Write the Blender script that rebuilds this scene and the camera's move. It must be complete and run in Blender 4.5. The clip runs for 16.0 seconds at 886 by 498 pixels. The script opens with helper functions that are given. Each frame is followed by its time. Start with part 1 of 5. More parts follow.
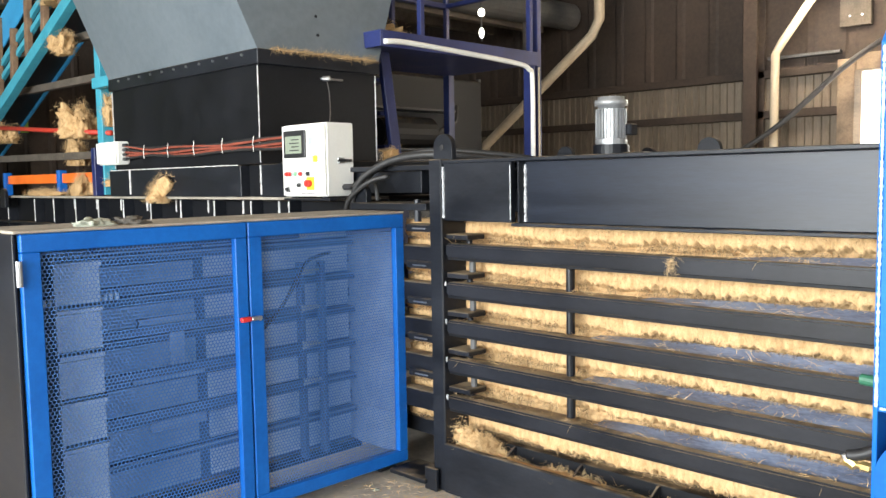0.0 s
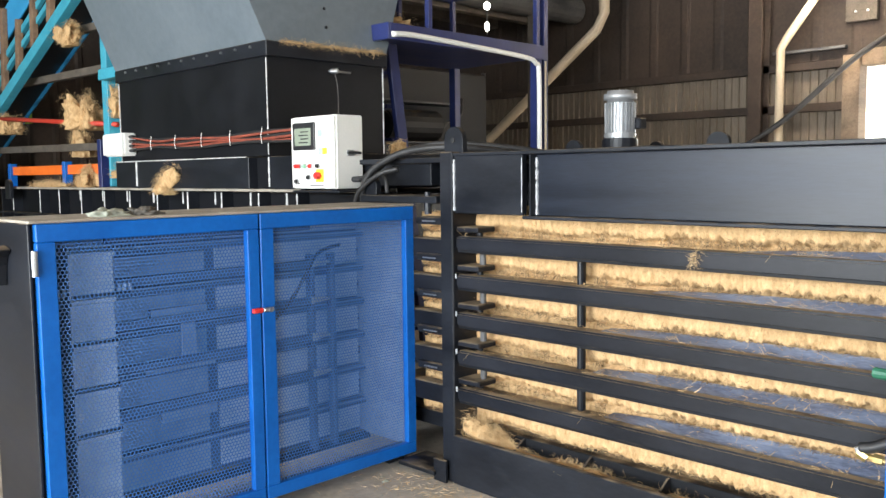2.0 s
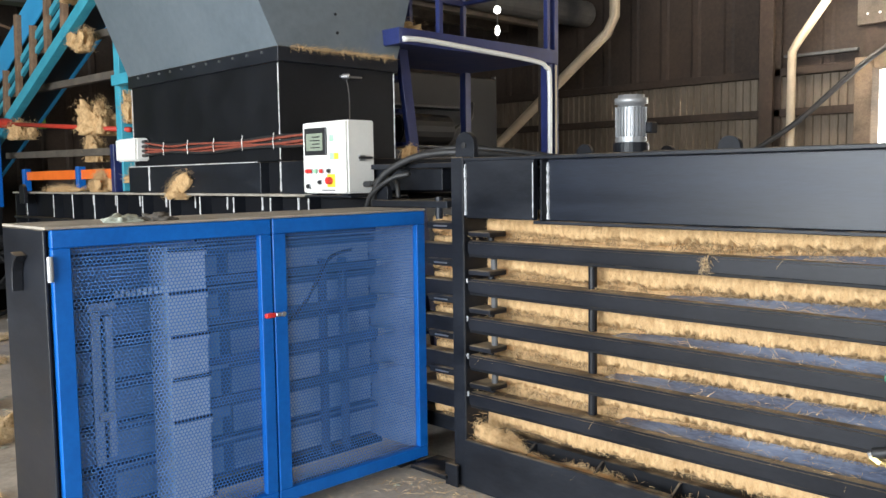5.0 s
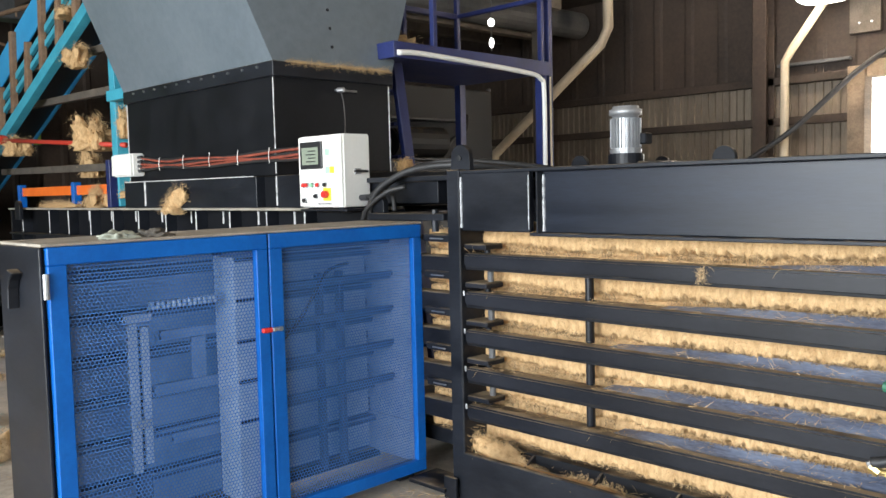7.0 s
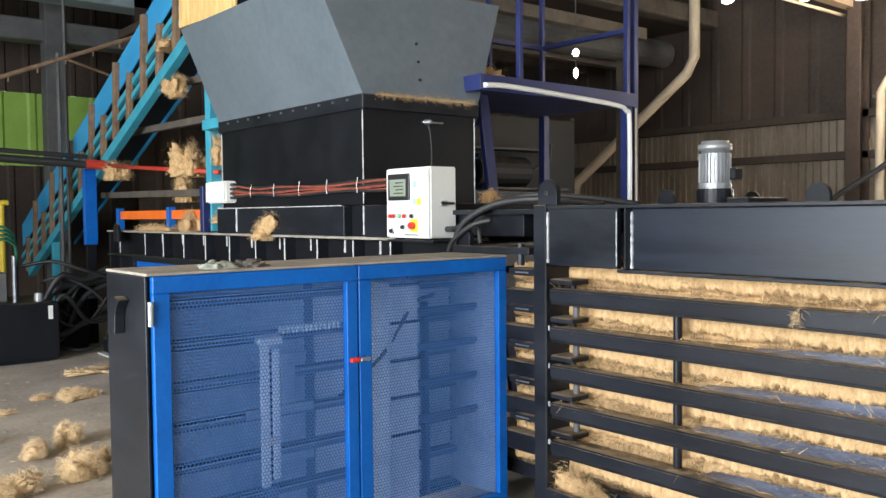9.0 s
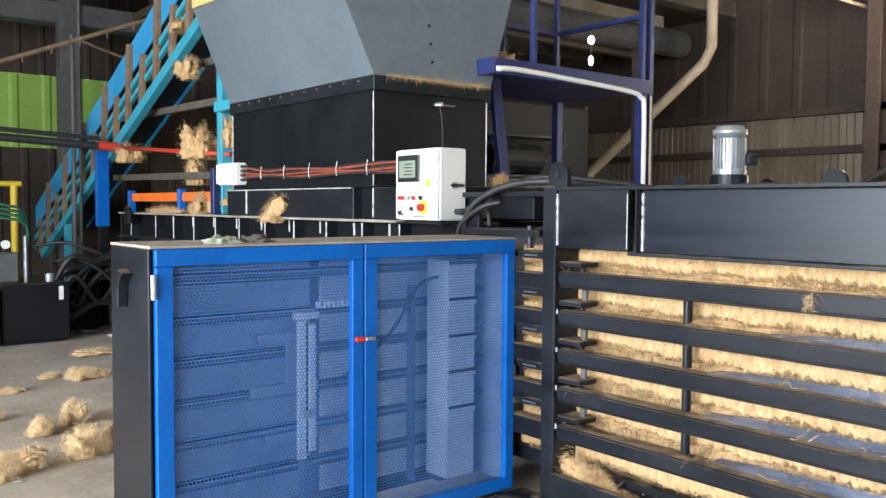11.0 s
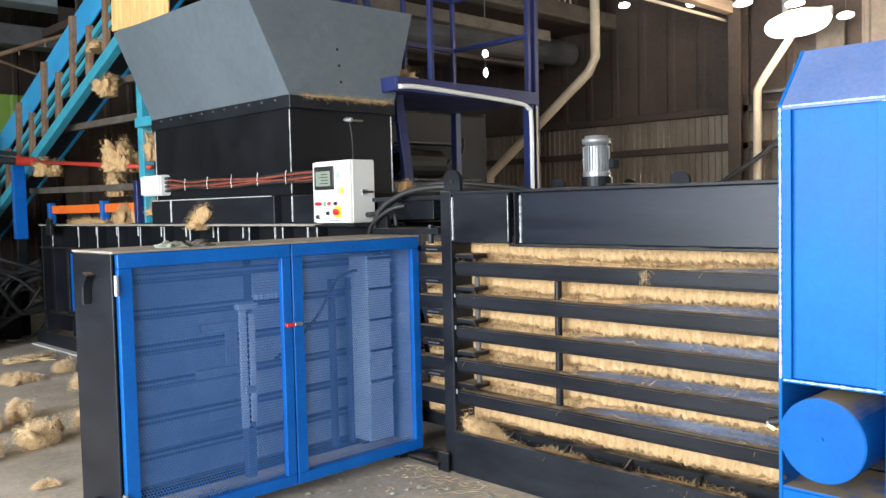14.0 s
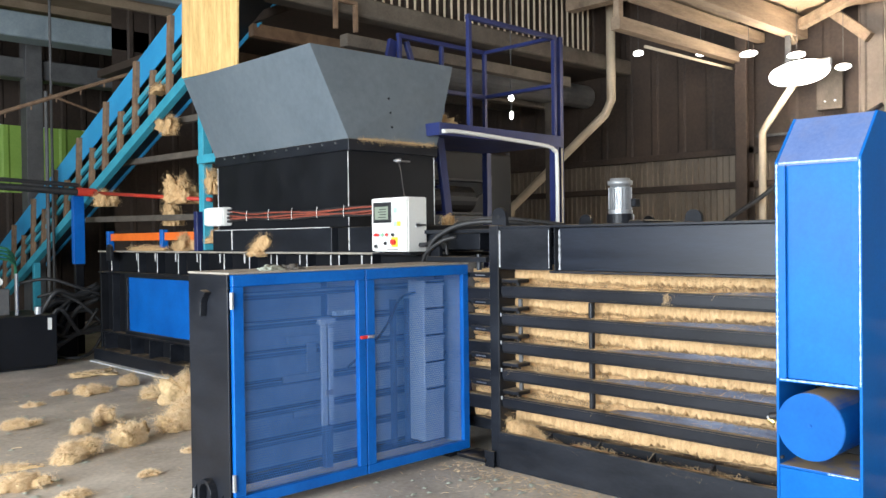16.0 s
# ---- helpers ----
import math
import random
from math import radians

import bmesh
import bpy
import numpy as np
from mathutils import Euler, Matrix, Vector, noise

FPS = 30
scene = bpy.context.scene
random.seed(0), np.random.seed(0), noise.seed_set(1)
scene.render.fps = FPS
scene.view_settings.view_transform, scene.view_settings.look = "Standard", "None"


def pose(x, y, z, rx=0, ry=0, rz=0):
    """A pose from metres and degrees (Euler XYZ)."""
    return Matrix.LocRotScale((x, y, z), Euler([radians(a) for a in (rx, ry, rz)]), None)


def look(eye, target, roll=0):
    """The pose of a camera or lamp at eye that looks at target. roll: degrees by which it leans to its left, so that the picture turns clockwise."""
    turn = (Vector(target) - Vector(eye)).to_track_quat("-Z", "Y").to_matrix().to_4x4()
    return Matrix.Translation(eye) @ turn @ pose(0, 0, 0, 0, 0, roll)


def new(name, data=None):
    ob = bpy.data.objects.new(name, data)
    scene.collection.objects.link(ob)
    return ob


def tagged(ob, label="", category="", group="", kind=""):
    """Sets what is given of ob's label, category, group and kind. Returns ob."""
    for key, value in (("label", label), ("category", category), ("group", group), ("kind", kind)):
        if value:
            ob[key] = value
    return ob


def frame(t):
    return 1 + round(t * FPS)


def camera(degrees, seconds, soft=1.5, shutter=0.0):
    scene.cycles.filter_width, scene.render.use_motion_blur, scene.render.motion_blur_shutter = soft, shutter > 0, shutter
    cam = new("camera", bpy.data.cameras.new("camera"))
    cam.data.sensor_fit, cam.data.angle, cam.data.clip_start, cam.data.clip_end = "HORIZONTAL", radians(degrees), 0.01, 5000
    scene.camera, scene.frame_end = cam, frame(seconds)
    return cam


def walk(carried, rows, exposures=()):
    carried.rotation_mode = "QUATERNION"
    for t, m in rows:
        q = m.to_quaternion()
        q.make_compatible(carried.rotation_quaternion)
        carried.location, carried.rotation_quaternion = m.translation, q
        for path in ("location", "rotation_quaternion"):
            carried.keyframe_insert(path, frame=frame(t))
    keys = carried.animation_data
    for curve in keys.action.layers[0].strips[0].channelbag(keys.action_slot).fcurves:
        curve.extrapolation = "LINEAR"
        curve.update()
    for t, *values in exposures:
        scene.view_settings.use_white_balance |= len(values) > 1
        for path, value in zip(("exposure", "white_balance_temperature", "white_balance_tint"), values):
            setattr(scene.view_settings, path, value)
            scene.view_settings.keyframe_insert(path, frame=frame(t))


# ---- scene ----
cam = camera(54.9, 16.0)
PATH = [
    (0, (-0.042, 0.130, 1.637), (1.367, 1.539, 1.474), -0.99),
    (0.5, (-0.072, 0.144, 1.639), (1.334, 1.557, 1.477), -1.36),
    (1, (-0.089, 0.155, 1.640), (1.316, 1.570, 1.480), -1.38),
    (1.5, (-0.091, 0.156, 1.637), (1.312, 1.572, 1.480), -1.05),
    (2, (-0.090, 0.161, 1.631), (1.319, 1.569, 1.454), -0.68),
    (2.5, (-0.087, 0.163, 1.634), (1.320, 1.571, 1.434), -0.43),
    (3, (-0.096, 0.162, 1.629), (1.299, 1.582, 1.424), -0.22),
    (3.5, (-0.095, 0.165, 1.626), (1.290, 1.594, 1.428), -0.27),
    (4, (-0.096, 0.160, 1.627), (1.289, 1.590, 1.439), -0.47),
    (4.5, (-0.102, 0.156, 1.634), (1.288, 1.584, 1.457), -0.64),
    (7, (-0.103, 0.154, 1.648), (1.297, 1.575, 1.505), -1.38),
    (7.5, (-0.104, 0.157, 1.639), (1.296, 1.580, 1.506), -1.59),
    (8, (-0.105, 0.155, 1.641), (1.287, 1.584, 1.508), -1.72),
    (8.5, (-0.136, 0.163, 1.674), (1.220, 1.629, 1.554), -0.95),
    (8.7, (-0.168, 0.155, 1.701), (1.143, 1.662, 1.603), -0.89),
    (10.8, (-0.136, 0.179, 1.647), (1.057, 1.783, 1.572), 0.16),
    (11, (-0.116, 0.180, 1.638), (1.130, 1.741, 1.536), 0.35),
    (11.5, (-0.109, 0.160, 1.637), (1.210, 1.657, 1.497), -0.04),
    (12, (-0.099, 0.142, 1.624), (1.263, 1.599, 1.478), -0.18),
    (12.5, (-0.112, 0.132, 1.648), (1.297, 1.548, 1.558), -0.33),
    (13, (-0.190, 0.032, 1.651), (1.238, 1.432, 1.607), -0.84),
    (13.5, (-0.402, -0.291, 1.641), (1.006, 1.127, 1.567), -1.16),
    (14, (-0.646, -0.456, 1.650), (0.755, 0.968, 1.549), -1.34),
    (14.5, (-0.983, -0.563, 1.654), (0.430, 0.847, 1.542), -1.63),
    (15, (-1.113, -0.731, 1.686), (0.292, 0.690, 1.617), -1.59),
    (15.5, (-1.262, -0.852, 1.679), (0.131, 0.582, 1.655), -0.86),
    (16, (-1.486, -0.879, 1.661), (-0.093, 0.556, 1.633), -0.73),
]
walk(cam, [(t, look(eye, target, roll)) for t, eye, target, roll in PATH],
     exposures=[(0, 0.47, 7050, 10), (1.5, 0.47, 7000, 10), (2.0, 0.31, 6800, 10), (2.5, 0.1, 6700, 10), (3.5, 0.05, 6700, 10), (8.5, 0.12, 6750, 10), (11.0, 0.37, 6500, 10),
                (12.0, 0.28, 6450, 10), (12.5, 0.17, 6450, 10), (13.5, 0.14, 6550, 10), (15.0, 0.23, 6550, 10), (16.0, 0.16, 6500, 10)])

# ---- world and light ----
world = bpy.data.worlds.new("world")
scene.world = world
world.use_nodes = True
wn = world.node_tree.nodes
sky = wn.new("ShaderNodeTexSky")
sky.sky_type = "NISHITA"
sky.sun_disc = False
sky.sun_elevation = radians(48)
sky.sun_rotation = radians(60)
wn["Background"].inputs["Strength"].default_value = 0.12
world.node_tree.links.new(sky.outputs["Color"], wn["Background"].inputs["Color"])
sun = new("sun", bpy.data.lights.new("sun", "SUN"))
sun.data.energy = 3.0
sun.data.angle = radians(0.6)
sun.data.color = (1.0, 0.95, 0.87)
sun.matrix_basis = look((20, 12, 26), (0, 0, 0))


def opening_light(name, eye, target, w, h, watts, color):
    ob = new(name, bpy.data.lights.new(name, "AREA"))
    ob.data.shape = "RECTANGLE"
    ob.data.size, ob.data.size_y, ob.data.energy, ob.data.color = w, h, watts, color
    ob.matrix_basis = look(eye, target)
    return ob


# daylight through the gate behind and the open side of the hall
opening_light("gate_daylight", (-7.9, 1.0, 2.6), (0, 1.0, 2.2), 11.0, 4.6, 2750, (0.855, 0.94, 1.02))
opening_light("side_daylight", (1.0, -8.9, 2.6), (1.0, 0, 1.8), 8.0, 4.4, 175, (0.95, 0.98, 1.0))
opening_light("doorway_daylight", (10.9, 3.2, 1.5), (8, 3.0, 1.2), 1.3, 2.6, 60, (1.0, 0.98, 0.94))
flood = new("flood_light", bpy.data.lights.new("flood_light", "POINT"))
flood.data.energy, flood.data.shadow_soft_size, flood.data.color = 125, 0.2, (1.0, 0.86, 0.68)
flood.location = (10.0, 4.0, 3.85)


# ---- materials ----
def nodes_of(name):
    m = bpy.data.materials.new(name)
    m.use_nodes = True
    return m, m.node_tree.nodes, m.node_tree.links


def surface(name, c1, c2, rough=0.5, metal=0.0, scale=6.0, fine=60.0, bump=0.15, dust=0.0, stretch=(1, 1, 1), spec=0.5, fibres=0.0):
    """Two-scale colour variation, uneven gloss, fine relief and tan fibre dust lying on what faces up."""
    m, n, l = nodes_of(name)
    b = n["Principled BSDF"]
    tc = n.new("ShaderNodeTexCoord")
    mp = n.new("ShaderNodeMapping")
    mp.inputs["Scale"].default_value = stretch
    l.new(tc.outputs["Object"], mp.inputs["Vector"])
    big, small = n.new("ShaderNodeTexNoise"), n.new("ShaderNodeTexNoise")
    for q, s, d in ((big, scale, 5), (small, fine, 3)):
        q.inputs["Scale"].default_value, q.inputs["Detail"].default_value = s, d
        q.inputs["Roughness"].default_value = 0.65
        l.new(mp.outputs["Vector"], q.inputs["Vector"])
    add = n.new("ShaderNodeMath")
    add.operation = "MULTIPLY_ADD"
    add.inputs[1].default_value = 0.45
    l.new(small.outputs["Fac"], add.inputs[0])
    l.new(big.outputs["Fac"], add.inputs[2])
    ramp = n.new("ShaderNodeMapRange")
    ramp.inputs["From Min"].default_value, ramp.inputs["From Max"].default_value = 0.5, 0.95
    l.new(add.outputs[0], ramp.inputs["Value"])
    mix = n.new("ShaderNodeMix")
    mix.data_type = "RGBA"
    mix.inputs["A"].default_value, mix.inputs["B"].default_value = (*c1, 1), (*c2, 1)
    l.new(ramp.outputs["Result"], mix.inputs["Factor"])
    colour = mix.outputs["Result"]
    rr = n.new("ShaderNodeMapRange")
    rr.inputs["To Min"].default_value, rr.inputs["To Max"].default_value = max(rough - 0.1, 0.03), min(rough + 0.16, 1)
    l.new(big.outputs["Fac"], rr.inputs["Value"])
    gloss = rr.outputs["Result"]
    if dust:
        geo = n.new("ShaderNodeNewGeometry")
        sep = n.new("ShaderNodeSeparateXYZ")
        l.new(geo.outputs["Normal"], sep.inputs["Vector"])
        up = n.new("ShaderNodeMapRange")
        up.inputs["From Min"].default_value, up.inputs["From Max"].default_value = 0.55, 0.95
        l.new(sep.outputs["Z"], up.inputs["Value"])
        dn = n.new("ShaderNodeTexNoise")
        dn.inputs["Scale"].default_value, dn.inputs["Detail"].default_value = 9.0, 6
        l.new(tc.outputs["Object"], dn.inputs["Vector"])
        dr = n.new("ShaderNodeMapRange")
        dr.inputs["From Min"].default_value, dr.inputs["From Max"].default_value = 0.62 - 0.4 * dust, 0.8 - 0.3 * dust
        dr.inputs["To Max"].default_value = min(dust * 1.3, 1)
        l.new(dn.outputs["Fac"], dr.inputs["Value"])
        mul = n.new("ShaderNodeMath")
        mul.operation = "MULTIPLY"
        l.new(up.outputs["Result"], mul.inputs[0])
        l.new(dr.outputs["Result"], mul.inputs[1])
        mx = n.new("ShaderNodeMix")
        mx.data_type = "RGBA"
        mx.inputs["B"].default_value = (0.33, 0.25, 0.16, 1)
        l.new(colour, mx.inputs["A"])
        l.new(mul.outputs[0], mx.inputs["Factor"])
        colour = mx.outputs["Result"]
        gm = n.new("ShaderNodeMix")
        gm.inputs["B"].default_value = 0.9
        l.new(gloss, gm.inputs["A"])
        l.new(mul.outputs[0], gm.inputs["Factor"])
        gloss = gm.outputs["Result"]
    l.new(colour, b.inputs["Base Color"])
    l.new(gloss, b.inputs["Roughness"])
    b.inputs["Metallic"].default_value = metal
    b.inputs["Specular IOR Level"].default_value = spec
    if bump:
        bp = n.new("ShaderNodeBump")
        bp.inputs["Strength"].default_value, bp.inputs["Distance"].default_value = bump, 0.004
        l.new(add.outputs[0], bp.inputs["Height"])
        l.new(bp.outputs["Normal"], b.inputs["Normal"])
    return m


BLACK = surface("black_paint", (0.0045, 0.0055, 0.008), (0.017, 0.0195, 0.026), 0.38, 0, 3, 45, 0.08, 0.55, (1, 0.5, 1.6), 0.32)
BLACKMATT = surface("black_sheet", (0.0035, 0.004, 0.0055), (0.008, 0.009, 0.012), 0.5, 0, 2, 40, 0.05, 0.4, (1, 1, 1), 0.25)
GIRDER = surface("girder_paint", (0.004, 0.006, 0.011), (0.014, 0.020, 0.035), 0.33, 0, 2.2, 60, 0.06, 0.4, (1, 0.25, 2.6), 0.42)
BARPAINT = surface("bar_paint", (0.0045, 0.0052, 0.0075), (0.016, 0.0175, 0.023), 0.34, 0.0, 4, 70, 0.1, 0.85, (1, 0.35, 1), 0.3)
LINER = surface("liner_steel", (0.055, 0.078, 0.14), (0.30, 0.39, 0.58), 0.36, 0.1, 6, 90, 0.1, 0.0, (1, 0.3, 1))
WELD = surface("weld_bead", (0.2, 0.21, 0.22), (0.6, 0.61, 0.63), 0.5, 0.5, 60, 200, 0.6)
DUSTTOP = surface("fibre_dust", (0.22, 0.195, 0.16), (0.42, 0.38, 0.32), 0.9, 0, 7, 60, 0.3)
CHALK = surface("chalky_weld", (0.45, 0.45, 0.45), (0.8, 0.8, 0.78), 0.7, 0, 40, 160, 0.4)
BLUE = surface("blue_paint", (0.003, 0.088, 0.37), (0.005, 0.135, 0.51), 0.32, 0, 3, 50, 0.06, 0.12, (1, 1, 1), 0.22)
TOWERBLUE = surface("tower_blue_paint", (0.003, 0.098, 0.37), (0.005, 0.145, 0.51), 0.32, 0, 1.6, 60, 0.08, 0.1, (1, 1, 1), 0.14)
# paler than the tower: the sky's reflection is mixed into this base colour
HEADBLUE = surface("sky_sheen_blue", (0.075, 0.14, 0.34), (0.15, 0.225, 0.45), 0.5, 0, 1.6, 50, 0.1, 0.3)
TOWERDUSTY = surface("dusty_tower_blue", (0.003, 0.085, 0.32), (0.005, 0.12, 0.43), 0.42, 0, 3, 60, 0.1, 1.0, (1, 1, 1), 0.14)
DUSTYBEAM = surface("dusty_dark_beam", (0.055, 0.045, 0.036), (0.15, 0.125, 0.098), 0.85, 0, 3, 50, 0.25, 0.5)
# near-white blue paints the highlight along the tower's weld edges
WELDSHINE = surface("highlit_blue_edge", (0.25, 0.5, 0.85), (0.7, 0.82, 0.95), 0.4, 0.1, 30, 120, 0.3)
MESHBLUE = surface("perforated_blue", (0.046, 0.168, 0.47), (0.085, 0.228, 0.58), 0.38, 0, 3, 80, 0.0, 0, (1, 1, 1), 0.25)
CARRIAGE = surface("carriage_paint", (0.27, 0.36, 0.51), (0.42, 0.51, 0.66), 0.5, 0, 5, 60, 0.1)
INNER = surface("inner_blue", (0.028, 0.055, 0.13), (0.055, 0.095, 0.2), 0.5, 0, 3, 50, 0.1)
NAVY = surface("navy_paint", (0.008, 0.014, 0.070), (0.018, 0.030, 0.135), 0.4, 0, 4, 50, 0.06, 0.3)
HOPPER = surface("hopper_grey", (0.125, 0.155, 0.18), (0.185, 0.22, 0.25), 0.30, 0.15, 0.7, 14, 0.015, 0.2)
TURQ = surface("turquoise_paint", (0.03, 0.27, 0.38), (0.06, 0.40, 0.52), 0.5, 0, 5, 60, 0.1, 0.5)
BELTBLUE = surface("conveyor_blue", (0.02, 0.26, 0.55), (0.05, 0.38, 0.68), 0.45, 0, 2, 60, 0.08, 0.3)
ORANGE = surface("orange_paint", (0.75, 0.13, 0.015), (0.9, 0.2, 0.03), 0.45, 0, 6, 60, 0.08, 0.3)
REDPAINT = surface("red_paint", (0.45, 0.03, 0.02), (0.6, 0.06, 0.03), 0.5, 0, 6, 60, 0.1)
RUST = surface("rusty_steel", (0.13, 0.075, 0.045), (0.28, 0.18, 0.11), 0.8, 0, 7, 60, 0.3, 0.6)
STEEL = surface("bare_steel", (0.35, 0.36, 0.38), (0.55, 0.56, 0.58), 0.3, 0.9, 10, 120, 0.1)
ALU = surface("motor_silver", (0.3, 0.31, 0.32), (0.46, 0.47, 0.48), 0.38, 0.5, 8, 100, 0.08, 0.2)
WHITE = surface("white_enamel", (0.74, 0.74, 0.7), (0.82, 0.82, 0.78), 0.4, 0, 3, 60, 0.02)
CREAM = surface("cream_pipe", (0.52, 0.42, 0.29), (0.68, 0.57, 0.42), 0.55, 0, 4, 50, 0.08)
RUBBER = surface("black_rubber", (0.012, 0.012, 0.013), (0.03, 0.03, 0.031), 0.5, 0, 20, 100, 0.1)
PLASTIC = surface("dark_plastic", (0.015, 0.016, 0.018), (0.03, 0.03, 0.033), 0.35, 0, 10, 90, 0.03)
SCREEN = surface("grey_display", (0.2, 0.24, 0.19), (0.28, 0.32, 0.25), 0.15, 0, 3, 60, 0)
FIBRE = surface("coir_fibre", (0.40, 0.24, 0.105), (0.76, 0.52, 0.28), 0.9, 0, 26, 240, 0.8, 0, (1, 1.5, 0.55), 0.15)
STRAND = surface("coir_strand", (0.48, 0.315, 0.16), (0.74, 0.535, 0.30), 0.85, 0, 9, 60, 0, 0, (1, 1, 1), 0.2)
HEAPFIBRE = surface("loose_coir", (0.50, 0.34, 0.17), (0.82, 0.61, 0.35), 0.95, 0, 30, 190, 1.0, 0, (1, 1, 1), 0.1)
HEAPSTRAND = surface("loose_coir_strand", (0.66, 0.48, 0.28), (0.90, 0.71, 0.46), 0.9, 0, 12, 60, 0, 0, (1, 1, 1), 0.1)
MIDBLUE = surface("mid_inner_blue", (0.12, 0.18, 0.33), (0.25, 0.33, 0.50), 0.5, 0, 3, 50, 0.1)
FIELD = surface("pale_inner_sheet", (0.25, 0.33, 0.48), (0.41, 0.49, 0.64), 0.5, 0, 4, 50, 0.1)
# dark colour holds the shadow gap between fibre and bar tops
SHADESTRAND = surface("shade_coir_strand", (0.10, 0.065, 0.035), (0.22, 0.15, 0.08), 0.9, 0, 9, 60, 0)
PLY = surface("plywood", (0.50, 0.29, 0.09), (0.86, 0.60, 0.26), 0.65, 0, 4.5, 30, 0.1, 0, (3, 3, 0.35))
CONCRETE = surface("dusty_concrete", (0.31, 0.27, 0.222), (0.62, 0.55, 0.465), 0.85, 0, 1.1, 26, 0.35)
SHEETTAN = surface("tan_sheet", (0.12, 0.093, 0.066), (0.27, 0.215, 0.16), 0.6, 0.1, 1.2, 30, 0.1, 0, (1, 2, 0.3))
SHEETBROWN = surface("brown_sheet", (0.022, 0.015, 0.011), (0.07, 0.047, 0.034), 0.75, 0, 0.9, 20, 0.15)
SHEETGREEN = surface("green_sheet", (0.23, 0.40, 0.065), (0.34, 0.53, 0.105), 0.6, 0, 1.0, 25, 0.1)
WALLPLAIN = surface("plain_wall", (0.16, 0.13, 0.105), (0.26, 0.215, 0.175), 0.85, 0, 0.7, 18, 0.2)
TIMBER = surface("roof_timber", (0.15, 0.105, 0.07), (0.36, 0.265, 0.18), 0.75, 0, 3, 40, 0.2, 0, (0.3, 2, 2))
ROOFBOARD = surface("roof_board", (0.26, 0.19, 0.125), (0.42, 0.325, 0.225), 0.8, 0, 1.5, 30, 0.15)
GREYSTEEL = surface("grey_column", (0.07, 0.07, 0.072), (0.14, 0.14, 0.14), 0.6, 0.2, 3, 40, 0.15, 0.3)
DUCT = surface("pale_duct", (0.20, 0.25, 0.28), (0.32, 0.38, 0.41), 0.5, 0.2, 2, 30, 0.08)
PIPEGREEN = surface("green_pipe", (0.02, 0.12, 0.07), (0.04, 0.2, 0.11), 0.5, 0, 8, 60, 0.1)
YELLOW = surface("yellow_paint", (0.75, 0.52, 0.03), (0.85, 0.62, 0.06), 0.45, 0, 8, 60, 0.03)
REDBUT = surface("red_button", (0.6, 0.02, 0.02), (0.75, 0.05, 0.04), 0.35, 0, 8, 60, 0)
GREENBUT = surface("green_label", (0.25, 0.6, 0.35), (0.4, 0.75, 0.45), 0.5, 0, 8, 60, 0)
BRASS = surface("brass", (0.6, 0.45, 0.18), (0.75, 0.58, 0.26), 0.3, 0.9, 10, 90, 0.05)
CABLERED = surface("red_cable", (0.13, 0.035, 0.026), (0.36, 0.085, 0.05), 0.5, 0, 9, 90, 0.05)
RAGCLOTH = surface("pale_cloth", (0.28, 0.30, 0.24), (0.46, 0.48, 0.41), 0.9, 0, 16, 120, 0.6)
RAGDARK = surface("dark_cloth", (0.07, 0.065, 0.055), (0.15, 0.13, 0.11), 0.9, 0, 16, 120, 0.6)


def glow(name, colour, strength):
    m, n, l = nodes_of(name)
    b = n["Principled BSDF"]
    b.inputs["Base Color"].default_value = (*colour, 1)
    b.inputs["Emission Color"].default_value = (*colour, 1)
    b.inputs["Emission Strength"].default_value = strength
    return m


DAYGLOW = glow("bright_outdoors", (1.0, 1.0, 0.97), 3.2)
LAMPGLOW = glow("lamp_glow", (1.0, 0.99, 0.95), 7.0)


# ---- building helpers ----
def thing(name, base, label, category, group="", kind=""):
    ob = new(name)
    ob.empty_display_size = 0.1
    ob.location = base
    return tagged(ob, label, category, group, kind)


def world_base(ob):
    v = Vector((0, 0, 0))
    while ob is not None:
        v = v + ob.location
        ob = ob.parent
    return v


def finish(name, bm, material, smooth=False):
    bmesh.ops.recalc_face_normals(bm, faces=bm.faces)
    me = bpy.data.meshes.new(name)
    bm.to_mesh(me)
    bm.free()
    me.materials.append(material)
    if smooth:
        for p in me.polygons:
            p.use_smooth = True
    return me


def part(name, bm, material, parent, label="", smooth=False):
    """One mesh under a thing or part; the bmesh is in world places."""
    bmesh.ops.translate(bm, verts=bm.verts, vec=-world_base(parent))
    ob = new(name, finish(name, bm, material, smooth))
    ob.parent = parent
    if label:
        ob["label"] = label
    return ob


def solo(name, bm, material, label, category, group="", kind="", base=None, smooth=False):
    """A top-level thing that is one mesh."""
    if base is None:
        co = [v.co for v in bm.verts]
        base = Vector((sum(c.x for c in co) / len(co), sum(c.y for c in co) / len(co), min(c.z for c in co)))
    bmesh.ops.translate(bm, verts=bm.verts, vec=-Vector(base))
    ob = new(name, finish(name, bm, material, smooth))
    ob.location = base
    return tagged(ob, label, category, group, kind)


def box(x0, x1, y0, y1, z0, z1, bevel=0.004, bm=None, seg=1):
    own = bmesh.new()
    bmesh.ops.create_cube(own, size=1.0)
    for v in own.verts:
        v.co = Vector((x0 + (v.co.x + 0.5) * (x1 - x0), y0 + (v.co.y + 0.5) * (y1 - y0), z0 + (v.co.z + 0.5) * (z1 - z0)))
    if bevel:
        bevel = min(bevel, 0.3 * min(abs(x1 - x0), abs(y1 - y0), abs(z1 - z0)))
        bmesh.ops.bevel(own, geom=own.edges[:], offset=bevel, segments=seg, affect="EDGES")
    return merge(bm, own)


